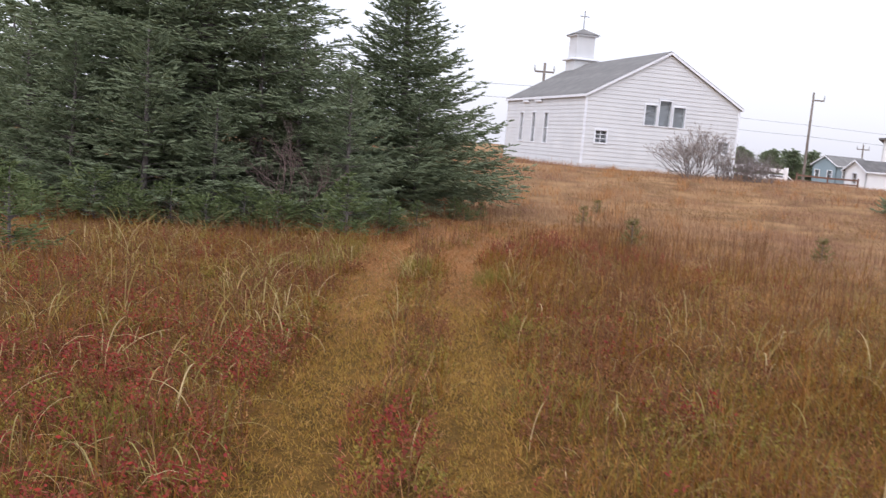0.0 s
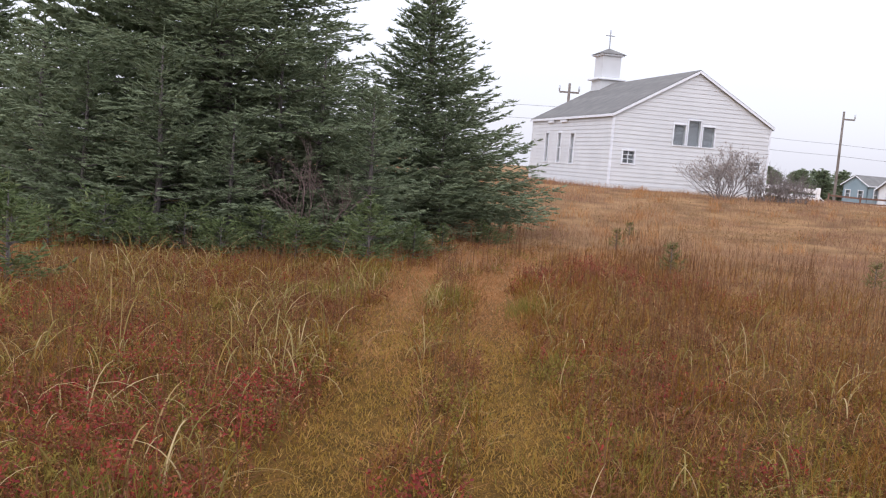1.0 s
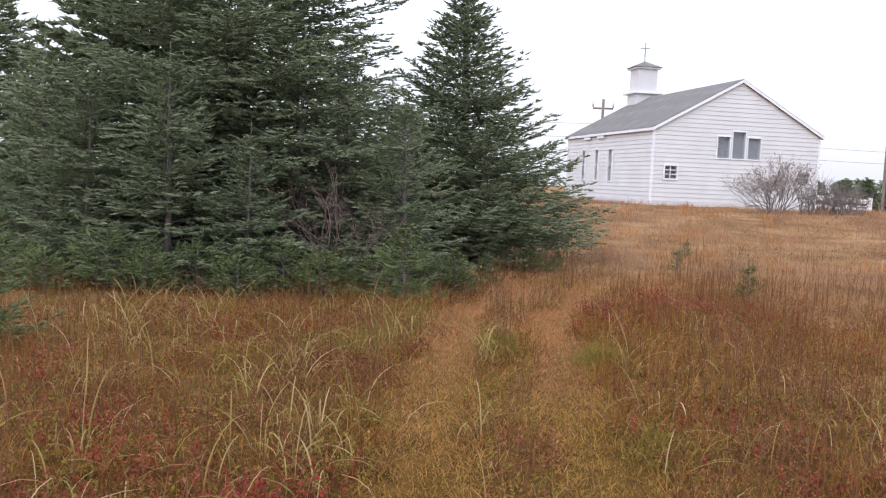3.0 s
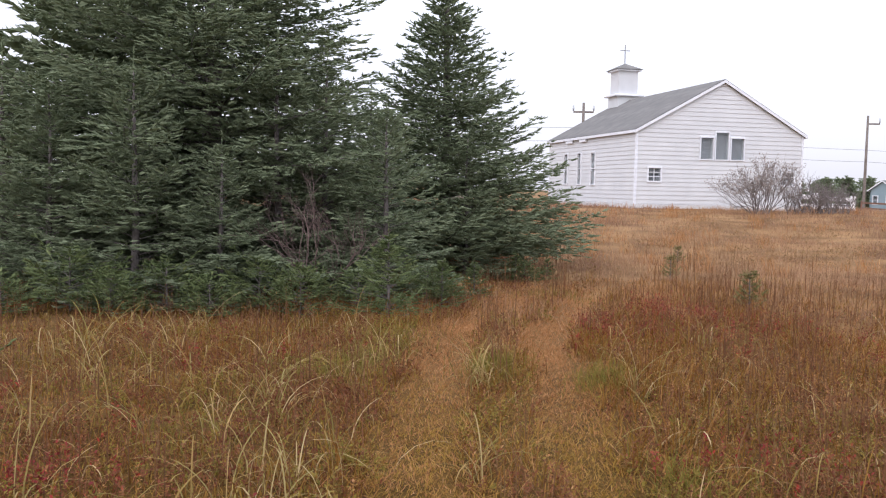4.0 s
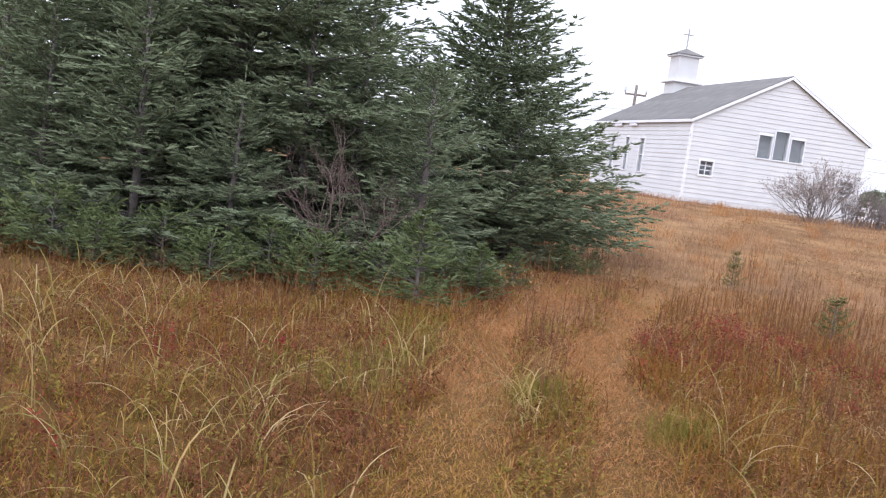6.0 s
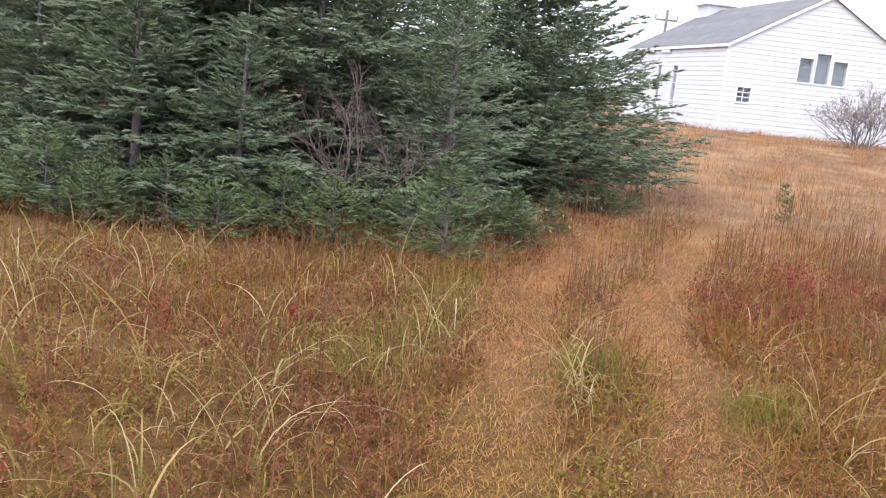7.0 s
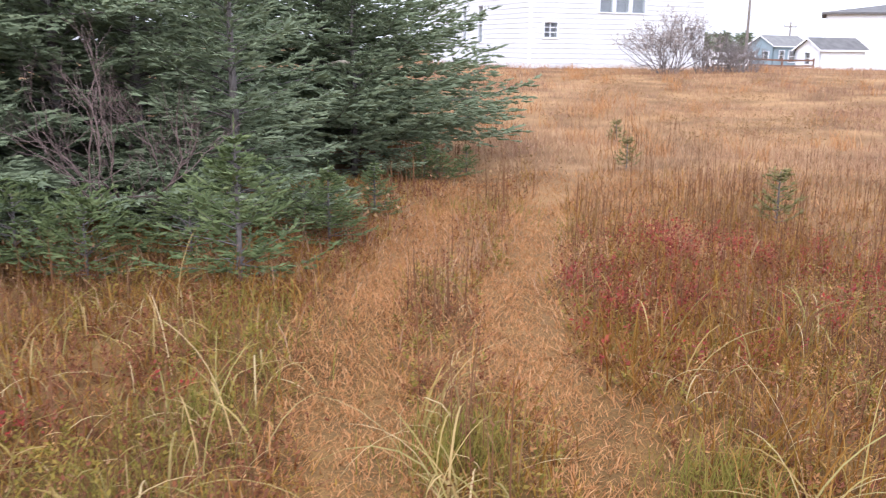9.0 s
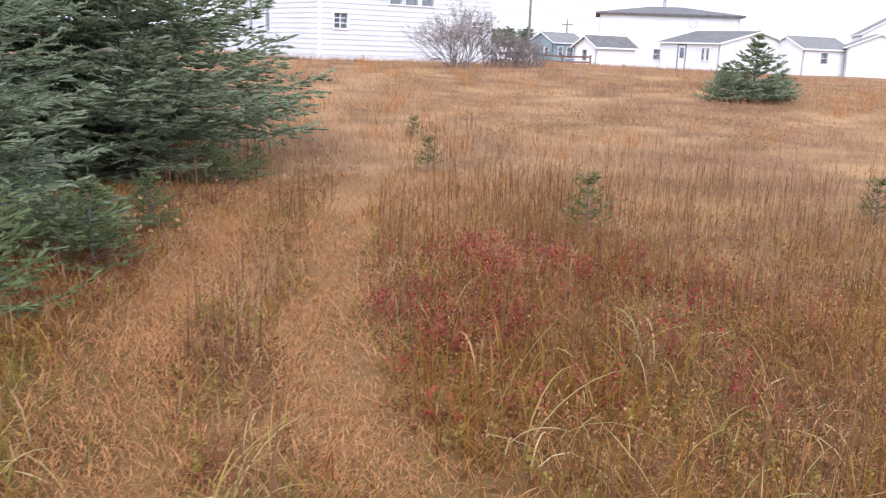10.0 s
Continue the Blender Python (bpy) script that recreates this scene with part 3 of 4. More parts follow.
for a in side_holes[:2]:
    o = part("soffit_vent", box(bmesh.new(), a[0] + 0.35, a[0] + 1.25, -0.14, -0.03, 4.0, 4.14, 0.015), TRIM, church)
    o.matrix_basis = left.matrix_basis.copy()


def gable_roof(parent, W, L, eave, ridge, over, thick, material, trim, shingles=False, trim_h=0.16):
    """Two roof slabs over a gable at local y = 0 to L, with fascia and rake boards."""
    k = (ridge - eave) / (W / 2)
    for s in (-1, 1):
        def P(q, d, dz):
            return Vector((W / 2 + s * q, d, ridge + 0.10 - k * q + dz))
        bm = bmesh.new()
        q1 = W / 2 + over
        c = [P(0, -over, 0), P(q1, -over, 0), P(q1, L + over, 0), P(0, L + over, 0)]
        vs = [bm.verts.new(p + Vector((0, 0, z))) for z in (-thick, 0) for p in c]
        for f in ((0, 1, 2, 3), (4, 5, 6, 7), (0, 1, 5, 4), (1, 2, 6, 5), (2, 3, 7, 6), (3, 0, 4, 7)):
            bm.faces.new([vs[i] for i in f])
        bmesh.ops.recalc_face_normals(bm, faces=bm.faces)
        slab = part("roof_slope", bm, material, parent, "grey asphalt shingle roof")
        for d in (-over, L + over):
            bm = bmesh.new()
            e = -0.02 if d < 0 else 0.0
            pts = [P(0, d, -0.02), P(q1 + 0.01, d, -0.02), P(q1 + 0.01, d, -0.02 - trim_h), P(0, d, -0.02 - trim_h)]
            vs = [bm.verts.new(p + Vector((0, y, 0))) for y in (e, e + 0.02) for p in pts]
            for f in ((0, 1, 2, 3), (4, 5, 6, 7), (0, 1, 5, 4), (1, 2, 6, 5), (2, 3, 7, 6), (3, 0, 4, 7)):
                bm.faces.new([vs[i] for i in f])
            bmesh.ops.recalc_face_normals(bm, faces=bm.faces)
            part("rake_board", bm, trim, parent)
        x = W / 2 + s * (q1 + 0.012)
        z = ridge + 0.10 - k * q1
        part("fascia", box(bm=bmesh.new(), x0=min(x, x + s * 0.02), x1=max(x, x + s * 0.02), y0=-over, y1=L + over, z0=z - trim_h - 0.01, z1=z - 0.015), trim, parent)
        if shingles:
            n = int(q1 / 0.30)
            run = 0.30
            ln = math.hypot(run, run * k)
            bm = bmesh.new()
            box(bm, 0, ln + 0.01, -over, L + over, 0.0, 0.008)
            me = bpy.data.meshes.new("shingle_course")
            bm.to_mesh(me)
            bm.free()
            me.materials.append(material)
            for i in range(n + 1):
                o = new("shingle_course", me)
                o.parent = slab
                q = min(i * run, q1 - run)
                o.matrix_basis = Matrix.Translation(P(q, 0, 0.004)) @ Matrix.Rotation(math.atan(k) + 0.012 if s > 0 else math.pi - math.atan(k) - 0.012, 4, "Y") @ (Matrix() if s > 0 else Matrix.Translation((0, 0, -0.012)))


gable_roof(church, CH_W, CH_L, CH_EAVE, CH_RIDGE, 0.13, 0.12, SHINGLE, TRIM, shingles=True, trim_h=0.13)

# belfry on the ridge
BX, BY = CH_W / 2 - 0.10, 10.8
belfry = new("belfry")
belfry.parent = church
belfry.matrix_basis = pose(BX, BY, -0.22)
tagged(belfry, "square white belfry with hipped cap and cross")
part("base", box(bmesh.new(), -0.66, 0.66, -0.66, 0.66, 6.0, 7.10, 0.01), SIDING, belfry)
part("ledge", box(bmesh.new(), -0.86, 0.86, -0.86, 0.86, 7.10, 7.22, 0.02), TRIM, belfry)
part("body", box(bmesh.new(), -0.58, 0.58, -0.58, 0.58, 7.22, 8.52, 0.01), SIDING, belfry)
part("cornice", box(bmesh.new(), -0.73, 0.73, -0.73, 0.73, 8.52, 8.62, 0.02), TRIM, belfry)
bm = bmesh.new()
cap = [bm.verts.new((x, y, 8.62)) for x, y in ((-0.81, -0.81), (0.81, -0.81), (0.81, 0.81), (-0.81, 0.81))]
tip = bm.verts.new((0, 0, 9.02))
bm.faces.new(cap[::-1])
for i in range(4):
    bm.faces.new((cap[i], cap[(i + 1) % 4], tip))
part("cap", bm, SHINGLE, belfry, "grey hipped cap")
bm = box(bmesh.new(), -0.03, 0.03, -0.03, 0.03, 8.98, 10.08, 0.006)
box(bm, -0.30, -0.03, -0.028, 0.028, 9.72, 9.78, 0.006)
box(bm, 0.03, 0.30, -0.028, 0.028, 9.72, 9.78, 0.006)
part("cross", bm, METAL, belfry, "slim grey metal cross")


def cottage(name, x, y, turn, W, L, eave, ridge, wall, roof, label, base=-0.1, windows=(), doors=(), side=(), right=(), over=0.2, trim=TRIM, group=""):
    """A gabled house: gable in local x-z at y = 0, its length along local y. windows and doors in the gable; side: in the wall at x = 0."""
    ob = thing(name, pose(x, y, float(height(x, y)) + base, 0, 0, turn), label, "house" if "house" in name else "shed", group)
    g = [(0, eave), (W / 2, ridge), (W, eave)]
    s = [(0, eave), (L, eave)]
    f = part("wall", wall_mesh(g, 0, [*windows, *doors], 0.12), wall, ob)
    ws = part("wall", wall_mesh(s, 0, side, 0.12), wall, ob)
    ws.matrix_basis = pose(0, L, 0, 0, 0, -90)
    b = part("wall", wall_mesh(g, 0, [], 0.12), wall, ob)
    b.matrix_basis = pose(W, L, 0, 0, 0, 180)
    r = part("wall", wall_mesh(s, 0, right, 0.12), wall, ob)
    r.matrix_basis = pose(W, 0, 0, 0, 0, 90)
    gable_roof(ob, W, L, eave, ridge, over, 0.1, roof, trim, trim_h=0.12)
    for h in windows:
        window(ob, *h, bars=(1, 2), trim=0.07, label="")
    for h in side:
        door_like = h[3] - h[2] > 1.7
        if door_like:
            door(ob, h, ws.matrix_basis.copy())
        else:
            window(ob, *h, bars=(1, 2), trim=0.07, m=ws.matrix_basis.copy(), label="")
    for h in right:
        window(ob, *h, bars=(1, 2), trim=0.07, m=r.matrix_basis.copy(), label="")
    for h in doors:
        door(ob, h, Matrix())
    return ob


def corner(x, y, turn, W):
    """The origin of a house whose right front corner stands at x, y."""
    return x - W * math.cos(radians(turn)), y - W * math.sin(radians(turn)), turn, W


def door(parent, h, m):
    d = new("door")
    d.parent = parent
    d.matrix_basis = m
    tagged(d, "white door with a glazed upper half")
    bm = bmesh.new()
    for a in ((h[0] - 0.07, h[0], h[2], h[3] + 0.07), (h[1], h[1] + 0.07, h[2], h[3] + 0.07), (h[0], h[1], h[3], h[3] + 0.07)):
        box(bm, a[0], a[1], -0.04, 0.05, a[2], a[3])
    part("frame", bm, SHINGLE2, d)
    bm = bmesh.new()
    w = h[1] - h[0]
    g0, g1, gz0, gz1 = h[0] + 0.2 * w, h[1] - 0.2 * w, h[2] + 1.0, h[3] - 0.2
    for a in ((h[0], g0, h[2], h[3]), (g1, h[1], h[2], h[3]), (g0, g1, h[2], gz0), (g0, g1, gz1, h[3])):
        box(bm, a[0], a[1], 0.01, 0.05, a[2], a[3])
    part("leaf", bm, TRIM, d)
    p = part("pane", box(bmesh.new(), g0, g1, 0.026, 0.034, gz0, gz1), GLASS, d)
    p.visible_shadow = False
    part("curtain", box(bmesh.new(), h[0], h[1], 0.13, 0.14, h[2], h[3]), CURTAIN, d)
    part("handle", box(bmesh.new(), h[1] - 0.12, h[1] - 0.06, -0.04, 0.01, h[2] + 1.0, h[2] + 1.04, 0.008), METAL, d)


# white sheds and houses along the road, right of the church
cottage("shed", *corner(31.8, 66.0, -75, 2.3), 4.0, 1.85, 2.55, WALLW, SHINGLE2, "small white garden shed with dark grey roof", windows=[(0.9, 1.4, 0.85, 1.6)], right=[(2.7, 3.0, 0.35, 0.65)], group="white sheds by the road")
cottage("shed", *corner(48.5, 64.0, -83, 3.5), 5.0, 2.15, 2.98, WALLW, SHINGLE, "white shed with one window and grey roof", right=[(1.85, 2.6, 1.05, 1.85)], group="white sheds by the road")
cottage("shed", 52.6, 64.0, -38, 4.6, 6.0, 2.35, 3.35, WALLW, SHINGLE, "white gabled shed close to a larger house", group="white sheds by the road")
cottage("house_annex", 42.3, 66.0, 5, 7.6, 7.1, 2.25, 3.2, WALLW, SHINGLE2, "low white house wing with a glazed door", side=[(2.35, 3.25, 0.05, 2.05), (5.2, 5.5, 0.95, 1.85), (5.75, 6.05, 0.95, 1.85)])
cottage("house", 64.5, 75.0, -38, 8.0, 9.0, 3.8, 6.2, WALLW, SHINGLE, "white gabled house beyond the sheds")
cottage("house", *corner(41.2, 92.0, -60, 2.9), 6.0, 2.1, 3.0, BLUE, SHINGLE, "small blue-grey house with white trim", windows=[(0.4, 0.9, 0.7, 1.5), (1.9, 2.4, 0.7, 1.5)], right=[(1.0, 1.8, 0.7, 1.6), (2.6, 3.8, 0.5, 1.6)])
cottage("house", 30.5, 118.0, 20, 7.0, 9.0, 2.4, 3.7, WALLW, SHINGLE, "low pale house far behind the fence", group="far houses")
cottage("house", 36.0, 122.0, -25, 6.0, 8.0, 2.3, 3.5, WALLW, SHINGLE, "low pale house far behind the fence", group="far houses")

# large white house with a low hipped roof
hip = thing("house", pose(39.7, 80.0, float(height(40, 80)) - 0.1, 0, 0, -29), "large plain white house with low hipped roof and chimney", "house")
HW, HD, HE = 12.0, 9.0, 4.6
part("wall", wall_mesh([(0, HE), (HW, HE)], 0, [(4.9, 5.7, 0.85, 1.7)], 0.14), WALLW, hip)
window(hip, 4.9, 5.7, 0.85, 1.7, bars=(1, 2), trim=0.07, label="dark single window")
for m, w in ((pose(0, HD, 0, 0, 0, -90), HD), (pose(HW, HD, 0, 0, 0, 180), HW), (pose(HW, 0, 0, 0, 0, 90), HD)):
    o = part("wall", wall_mesh([(0, HE), (w, HE)], 0, [], 0.14), WALLW, hip)
    o.matrix_basis = m
bm = bmesh.new()
lo = [bm.verts.new(p) for p in ((-0.4, -0.4, HE), (HW + 0.4, -0.4, HE), (HW + 0.4, HD + 0.4, HE), (-0.4, HD + 0.4, HE))]
up = [bm.verts.new(p) for p in ((-0.4, -0.4, HE + 0.16), (HW + 0.4, -0.4, HE + 0.16), (HW + 0.4, HD + 0.4, HE + 0.16), (-0.4, HD + 0.4, HE + 0.16))]
rd = [bm.verts.new((HW / 2 - 1.4, HD / 2, HE + 0.95)), bm.verts.new((HW / 2 + 1.4, HD / 2, HE + 0.95))]
bm.faces.new(lo[::-1])
for i in range(4):
    bm.faces.new((lo[i], lo[(i + 1) % 4], up[(i + 1) % 4], up[i]))
for f in ((up[0], up[1], rd[1], rd[0]), (up[1], up[2], rd[1]), (up[2], up[3], rd[0], rd[1]), (up[3], up[0], rd[0])):
    bm.faces.new(f)
part("roof", bm, SHINGLE2, hip, "grey hipped shingle roof")
bm = bmesh.new()
bmesh.ops.create_cone(bm, cap_ends=True, segments=12, radius1=0.16, radius2=0.16, depth=1.6, matrix=Matrix.Translation((HW / 2 - 0.2, HD / 2, HE + 1.5)))
part("chimney", bm, METAL, hip, "grey metal flue")
bm = bmesh.new()
bmesh.ops.create_cone(bm, cap_ends=True, segments=16, radius1=0.42, radius2=0.36, depth=0.08, matrix=pose(8.1, -0.04, 4.0, 90))
part("vent", bm, CONCRETE, hip, "round grey gable vent")


# ---- poles, wires, fences ----
def bar_mesh(name, path, radii, material, sides=8):
    v, t = tube(path, radii, sides)
    return mesh_of(name, v, t, material, True)


def utility_pole(x, y, h, arm, label, turn=0):
    z = float(height(x, y))
    ob = thing("utility_pole", pose(x, y, z, 0, 0, turn), label, "utility pole", "utility poles")
    for nm, me in (("post", bar_mesh("post", [(0, 0, -0.3), (0, 0, h * 0.5), (0, 0, h)], [0.14, 0.12, 0.095], POLE)),):
        o = new(nm, me)
        o.parent = ob
    part("crossarm", box(bmesh.new(), arm[0], arm[1], -0.07, 0.05, h - 0.75, h - 0.62, 0.01), POLE, ob)
    for a in arm:
        o = new("insulator", bar_mesh("insulator", [(a, 0, h - 0.62), (a, 0, h - 0.45), (a, 0, h - 0.2)], [0.05, 0.07, 0.05], METAL))
        o.parent = ob
    return ob


utility_pole(32.9, 80.0, 8.3, (0.0, 1.0), "weathered wooden pole with one short arm")
utility_pole(7.7, 70.0, 7.3, (-0.75, 0.75), "wooden pole with crossarm and insulators behind the church")
utility_pole(56.0, 118.0, 5.2, (-0.8, 0.8), "wooden pole with crossarm far off")
utility_pole(33.5, 128.0, 7.0, (-0.1, 0.4), "slim wooden pole far off")


def wire(a, b, sag):
    s = np.linspace(0, 1, 15)
    p = np.array(a)[None] * (1 - s[:, None]) + np.array(b)[None] * s[:, None]
    p[:, 2] -= sag * 4 * s * (1 - s)
    ob = new("overhead_wire", bar_mesh("overhead_wire", p, np.full(15, 0.011), WIRE, 4))
    return tagged(ob, "sagging black overhead wire between poles", "wire", "overhead wires")


for dz in (0.0, 1.0):
    wire((7.7, 70.0, 5.2 + dz), (32.9, 80.0, 4.45 + dz), 0.25)
    wire((32.9, 80.0, 4.45 + dz), (74.0, 88.0, 5.0 + dz), 0.5)
    wire((-45.0, 62.0, 5.6 + dz), (7.7, 70.0, 5.2 + dz), 0.4)


def fence(name, pts, h, post_w, rails, material, label):
    z = [float(height(x, y)) for x, y in pts]
    ob = thing(name, Matrix(), label, "fence")
    for (x, y), g in zip(pts, z):
        part("post", box(bmesh.new(), x - post_w, x + post_w, y - post_w, y + post_w, g - 0.1, g + h, 0.012), material, ob)
    for (p, g), (q, k) in zip(list(zip(pts, z))[:-1], list(zip(pts, z))[1:]):
        d = Vector((q[0] - p[0], q[1] - p[1], k - g))
        m = Matrix.Translation((p[0], p[1], g)) @ d.to_track_quat("X", "Z").to_matrix().to_4x4()
        for r0, r1 in rails:
            o = part("rail", box(bmesh.new(), post_w, d.length - post_w, -0.02, 0.02, r0, r1), material, ob)
            o.matrix_basis = m
    return ob


fence("white_fence", [(16.6, 54.0), (19.2, 54.6), (21.5, 55.0)], 0.92, 0.11, [(0.55, 0.80), (0.15, 0.3)], FENCEW, "white painted post and rail fence past the church")
fence("brown_fence", [(25.6, 63.4), (28.0, 63.8), (30.4, 64.2)], 0.95, 0.05, [(0.75, 0.87), (0.4, 0.5)], FENCEB, "low dark brown wooden rail fence")

# parked car, mostly hidden by the grass
car = thing("car", pose(27.8, 73.0, float(height(27.8, 73)), 0, 0, 12), "white parked car beyond the fence", "car")
prof = [(-2.1, 0.35), (2.1, 0.35), (2.15, 0.7), (1.25, 0.92), (0.55, 1.40), (-1.0, 1.42), (-1.75, 0.98), (-2.12, 0.9)]
bm = prism(bmesh.new(), prof, 1.7, at=-0.85)
bmesh.ops.bevel(bm, geom=bm.edges[:], offset=0.06, segments=2, affect="EDGES")
part("body", bm, CARPAINT, car)
for s in (-0.862, 0.852):
    o = part("side_window", prism(bmesh.new(), [(-1.35, 0.98), (1.0, 0.98), (0.48, 1.32), (-0.95, 1.34)], 0.01, at=s), DARK, car)
for x in (-1.3, 1.35):
    for y in (-0.8, 0.8):
        bm = bmesh.new()
        bmesh.ops.create_cone(bm, cap_ends=True, segments=18, radius1=0.33, radius2=0.33, depth=0.22, matrix=pose(x, y, 0.33, 90))
        w = part("wheel", bm, RUBBER, car)
        bm = bmesh.new()
        bmesh.ops.create_cone(bm, cap_ends=True, segments=14, radius1=0.2, radius2=0.2, depth=0.24, matrix=pose(x, y, 0.33, 90))
        part("rim", bm, METAL, w)
for y in (-0.65, 0.65):
    part("tail_lamp", box(bmesh.new(), -2.15, -2.08, y - 0.12, y + 0.12, 0.72, 0.86), LAMPRED, car)

# ---- shrubs ----


def shrub(rng, H, spread, stems, levels=4, thin=1.0):
    """Bare many-stemmed shrub: the wood arrays of each stem, and the tips of its twigs."""
    made, tips = [], []

    def grow(p, d, ln, r, lev, wood):
        n = 5
        pts = [p]
        for _ in range(n - 1):
            d = unit(d + rng.normal(0, 0.13, 3) + np.array([0, 0, 0.07]))
            pts.append(pts[-1] + d * ln / (n - 1))
        pts = np.array(pts)
        wood.append(tube(pts, np.linspace(r, r * 0.55, n), 4))
        if lev == 0:
            tips.append(pts[-1])
            tips.append(pts[-3])
            return
        for i in range(rng.integers(2, 5)):
            q = pts[rng.integers(1, n)] if i else pts[-1]
            grow(q, unit(d + rng.normal(0, 0.42, 3)), ln * rng.uniform(0.55, 0.85), r * 0.6, lev - 1, wood)
    for i in range(stems):
        az = 6.28 * i / stems + rng.uniform(-0.4, 0.4)
        lean = rng.uniform(0.1, 1.0) * spread
        wood = []
        grow(np.array([0.25 * np.cos(az), 0.25 * np.sin(az), -0.05]), unit(np.array([lean * np.cos(az), lean * np.sin(az), 1.0])), H * rng.uniform(0.34, 0.46), 0.022 * thin, levels, wood)
        made.append(join(wood))
    return made, np.array(tips)


def leaves(rng, at, size, per=1):
    at = np.repeat(at, per, 0) + rng.normal(0, size * 0.7, (len(at) * per, 3))
    n = len(at)
    a = unit(rng.normal(0, 1, (n, 3)))
    b = unit(np.cross(a, rng.normal(0, 1, (n, 3))))
    s = size * rng.uniform(0.6, 1.3, (n, 1))
    v = np.stack([at - a * s, at + b * s * 0.5, at + a * s, at - b * s * 0.5], 1).reshape(-1, 3)
    k = np.arange(n)[:, None] * 4
    return v, np.concatenate([k + np.array([[0, 1, 2]]), k + np.array([[0, 2, 3]])])


def plant_shrub(x, y, seed, H, spread, stems, leafy, label, levels=4, thin=1.0):
    rng = np.random.default_rng(seed)
    made, tips = shrub(rng, H, spread, stems, levels, thin)
    ob = thing("shrub", pose(x, y, float(height(x, y)), 0, 0, 0), label, "shrub", "bare shrubs by the church")
    for wv, wt in made:
        o = new("stem", mesh_of("stem", wv, wt, SHRUB, True))
        o.parent = ob
    if leafy:
        sel = tips[(tips[:, 2] > H * 0.35) & (rng.random(len(tips)) < leafy)]
        o = new("leaves", mesh_of("leaves", *leaves(rng, sel, 0.035, 2), SHRUBLEAF))
        o.parent = ob


plant_shrub(11.0, 38.6, 3, 2.15, 1.75, 22, 0.55, "leafless grey shrub with a few withered leaves", 4)
for i, (x, y, h) in enumerate([(12.5, 39.0, 1.35), (13.3, 39.4, 1.55), (14.1, 39.8, 1.35), (14.9, 40.3, 1.25), (13.7, 38.9, 1.0)]):
    plant_shrub(x, y, 4 + i, h, 0.7, 16, 0.0, "low grey-brown thicket of bare twigs", 3, 0.75)

# dead lower boughs in front of the big spruce
rng = np.random.default_rng(77)
made, tips = shrub(rng, 1.25, 1.5, 14, 3, 0.42)
dead = thing("dead_branches", pose(-2.3, 14.0, float(height(-2.3, 14.0)) + 0.35, 0, 0, 0), "brown dead twiggy boughs under the spruces", "branch")
for wv, wt in made:
    o = new("bough", mesh_of("bough", wv, wt, DEAD, True))
    o.parent = dead

# far conifers behind the fence
FARTREE = [spruce_meshes(90 + i, H=3.0, R=1.5, gap=0.4, per=7, twig_step=0.3, shoot_step=0.25, shoot=0.34, thick=0.2, teeth=2, low=0.1, power=0.6) for i in range(2)]
rng = np.random.default_rng(12)
for i in range(26):
    x, y = 34 + 10.5 * (i / 25) + rng.uniform(-0.5, 0.5), 102 + rng.uniform(-4, 6)
    plant("far_spruce", FARTREE[i % 2], x, y, rng.uniform(0, 360), rng.uniform(0.75, 1.15), "distant spruce in a hedge of conifers", "tree", "distant conifers")
for i in range(8):
    plant("far_spruce", FARTREE[i % 2], 25.2 + 0.4 * i + rng.uniform(-0.3, 0.3), 92 + rng.uniform(-3, 3), rng.uniform(0, 360), rng.uniform(0.75, 1.05), "distant spruce behind the church", "tree", "distant conifers")

# ---- grass ----


def blades(rng, x, y, ln, width, lean, curl, segs, z=None):
    """Tapered, arching blades rooted at x, y: vertices and triangles, each blade its own island."""
    n = len(x)
    az = rng.uniform(0, 2 * np.pi, n)
    z = height(x, y) if z is None else z
    root = np.stack([x, y, z - 0.01], 1)
    out = np.stack([np.cos(az), np.sin(az)], 1)
    ta = az + np.pi / 2 + rng.normal(0, 0.5, n)
    side = np.stack([np.cos(ta), np.sin(ta), np.zeros(n)], 1)
    pts, p, ang = [root], root, lean.copy()
    for i in range(segs):
        step = ln / segs
        p = p + np.stack([out[:, 0] * np.sin(ang) * step, out[:, 1] * np.sin(ang) * step, np.cos(ang) * step], 1)
        pts.append(p)
        ang = ang + curl / segs
    vs = []
    for i, q in enumerate(pts[:-1]):
        w = (width * (1 - 0.45 * i / segs) / 2)[:, None] * side
        vs += [q - w, q + w]
    vs.append(pts[-1])
    m = 2 * segs + 1
    v = np.stack(vs, 1).reshape(-1, 3)
    f = []
    for i in range(segs - 1):
        f += [(2 * i, 2 * i + 1, 2 * i + 3), (2 * i, 2 * i + 3, 2 * i + 2)]
    f.append((2 * segs - 2, 2 * segs - 1, 2 * segs))
    t = (np.arange(n)[:, None, None] * m + np.array(f)[None]).reshape(-1, 3)
    return v, t


def patchy(x, y, s, seed):
    """Smooth value from 0 to 1 that varies over about s metres."""
    r = np.random.default_rng(seed)
    v = 0
    for k in range(5):
        a, ph, f = r.uniform(0, 6.28), r.uniform(0, 6.28), r.uniform(0.6, 1.9) / s
        v = v + np.sin(6.28 * f * (x * np.cos(a) + y * np.sin(a)) * 0.5 + ph)
    return 1 / (1 + np.exp(-1.3 * v))


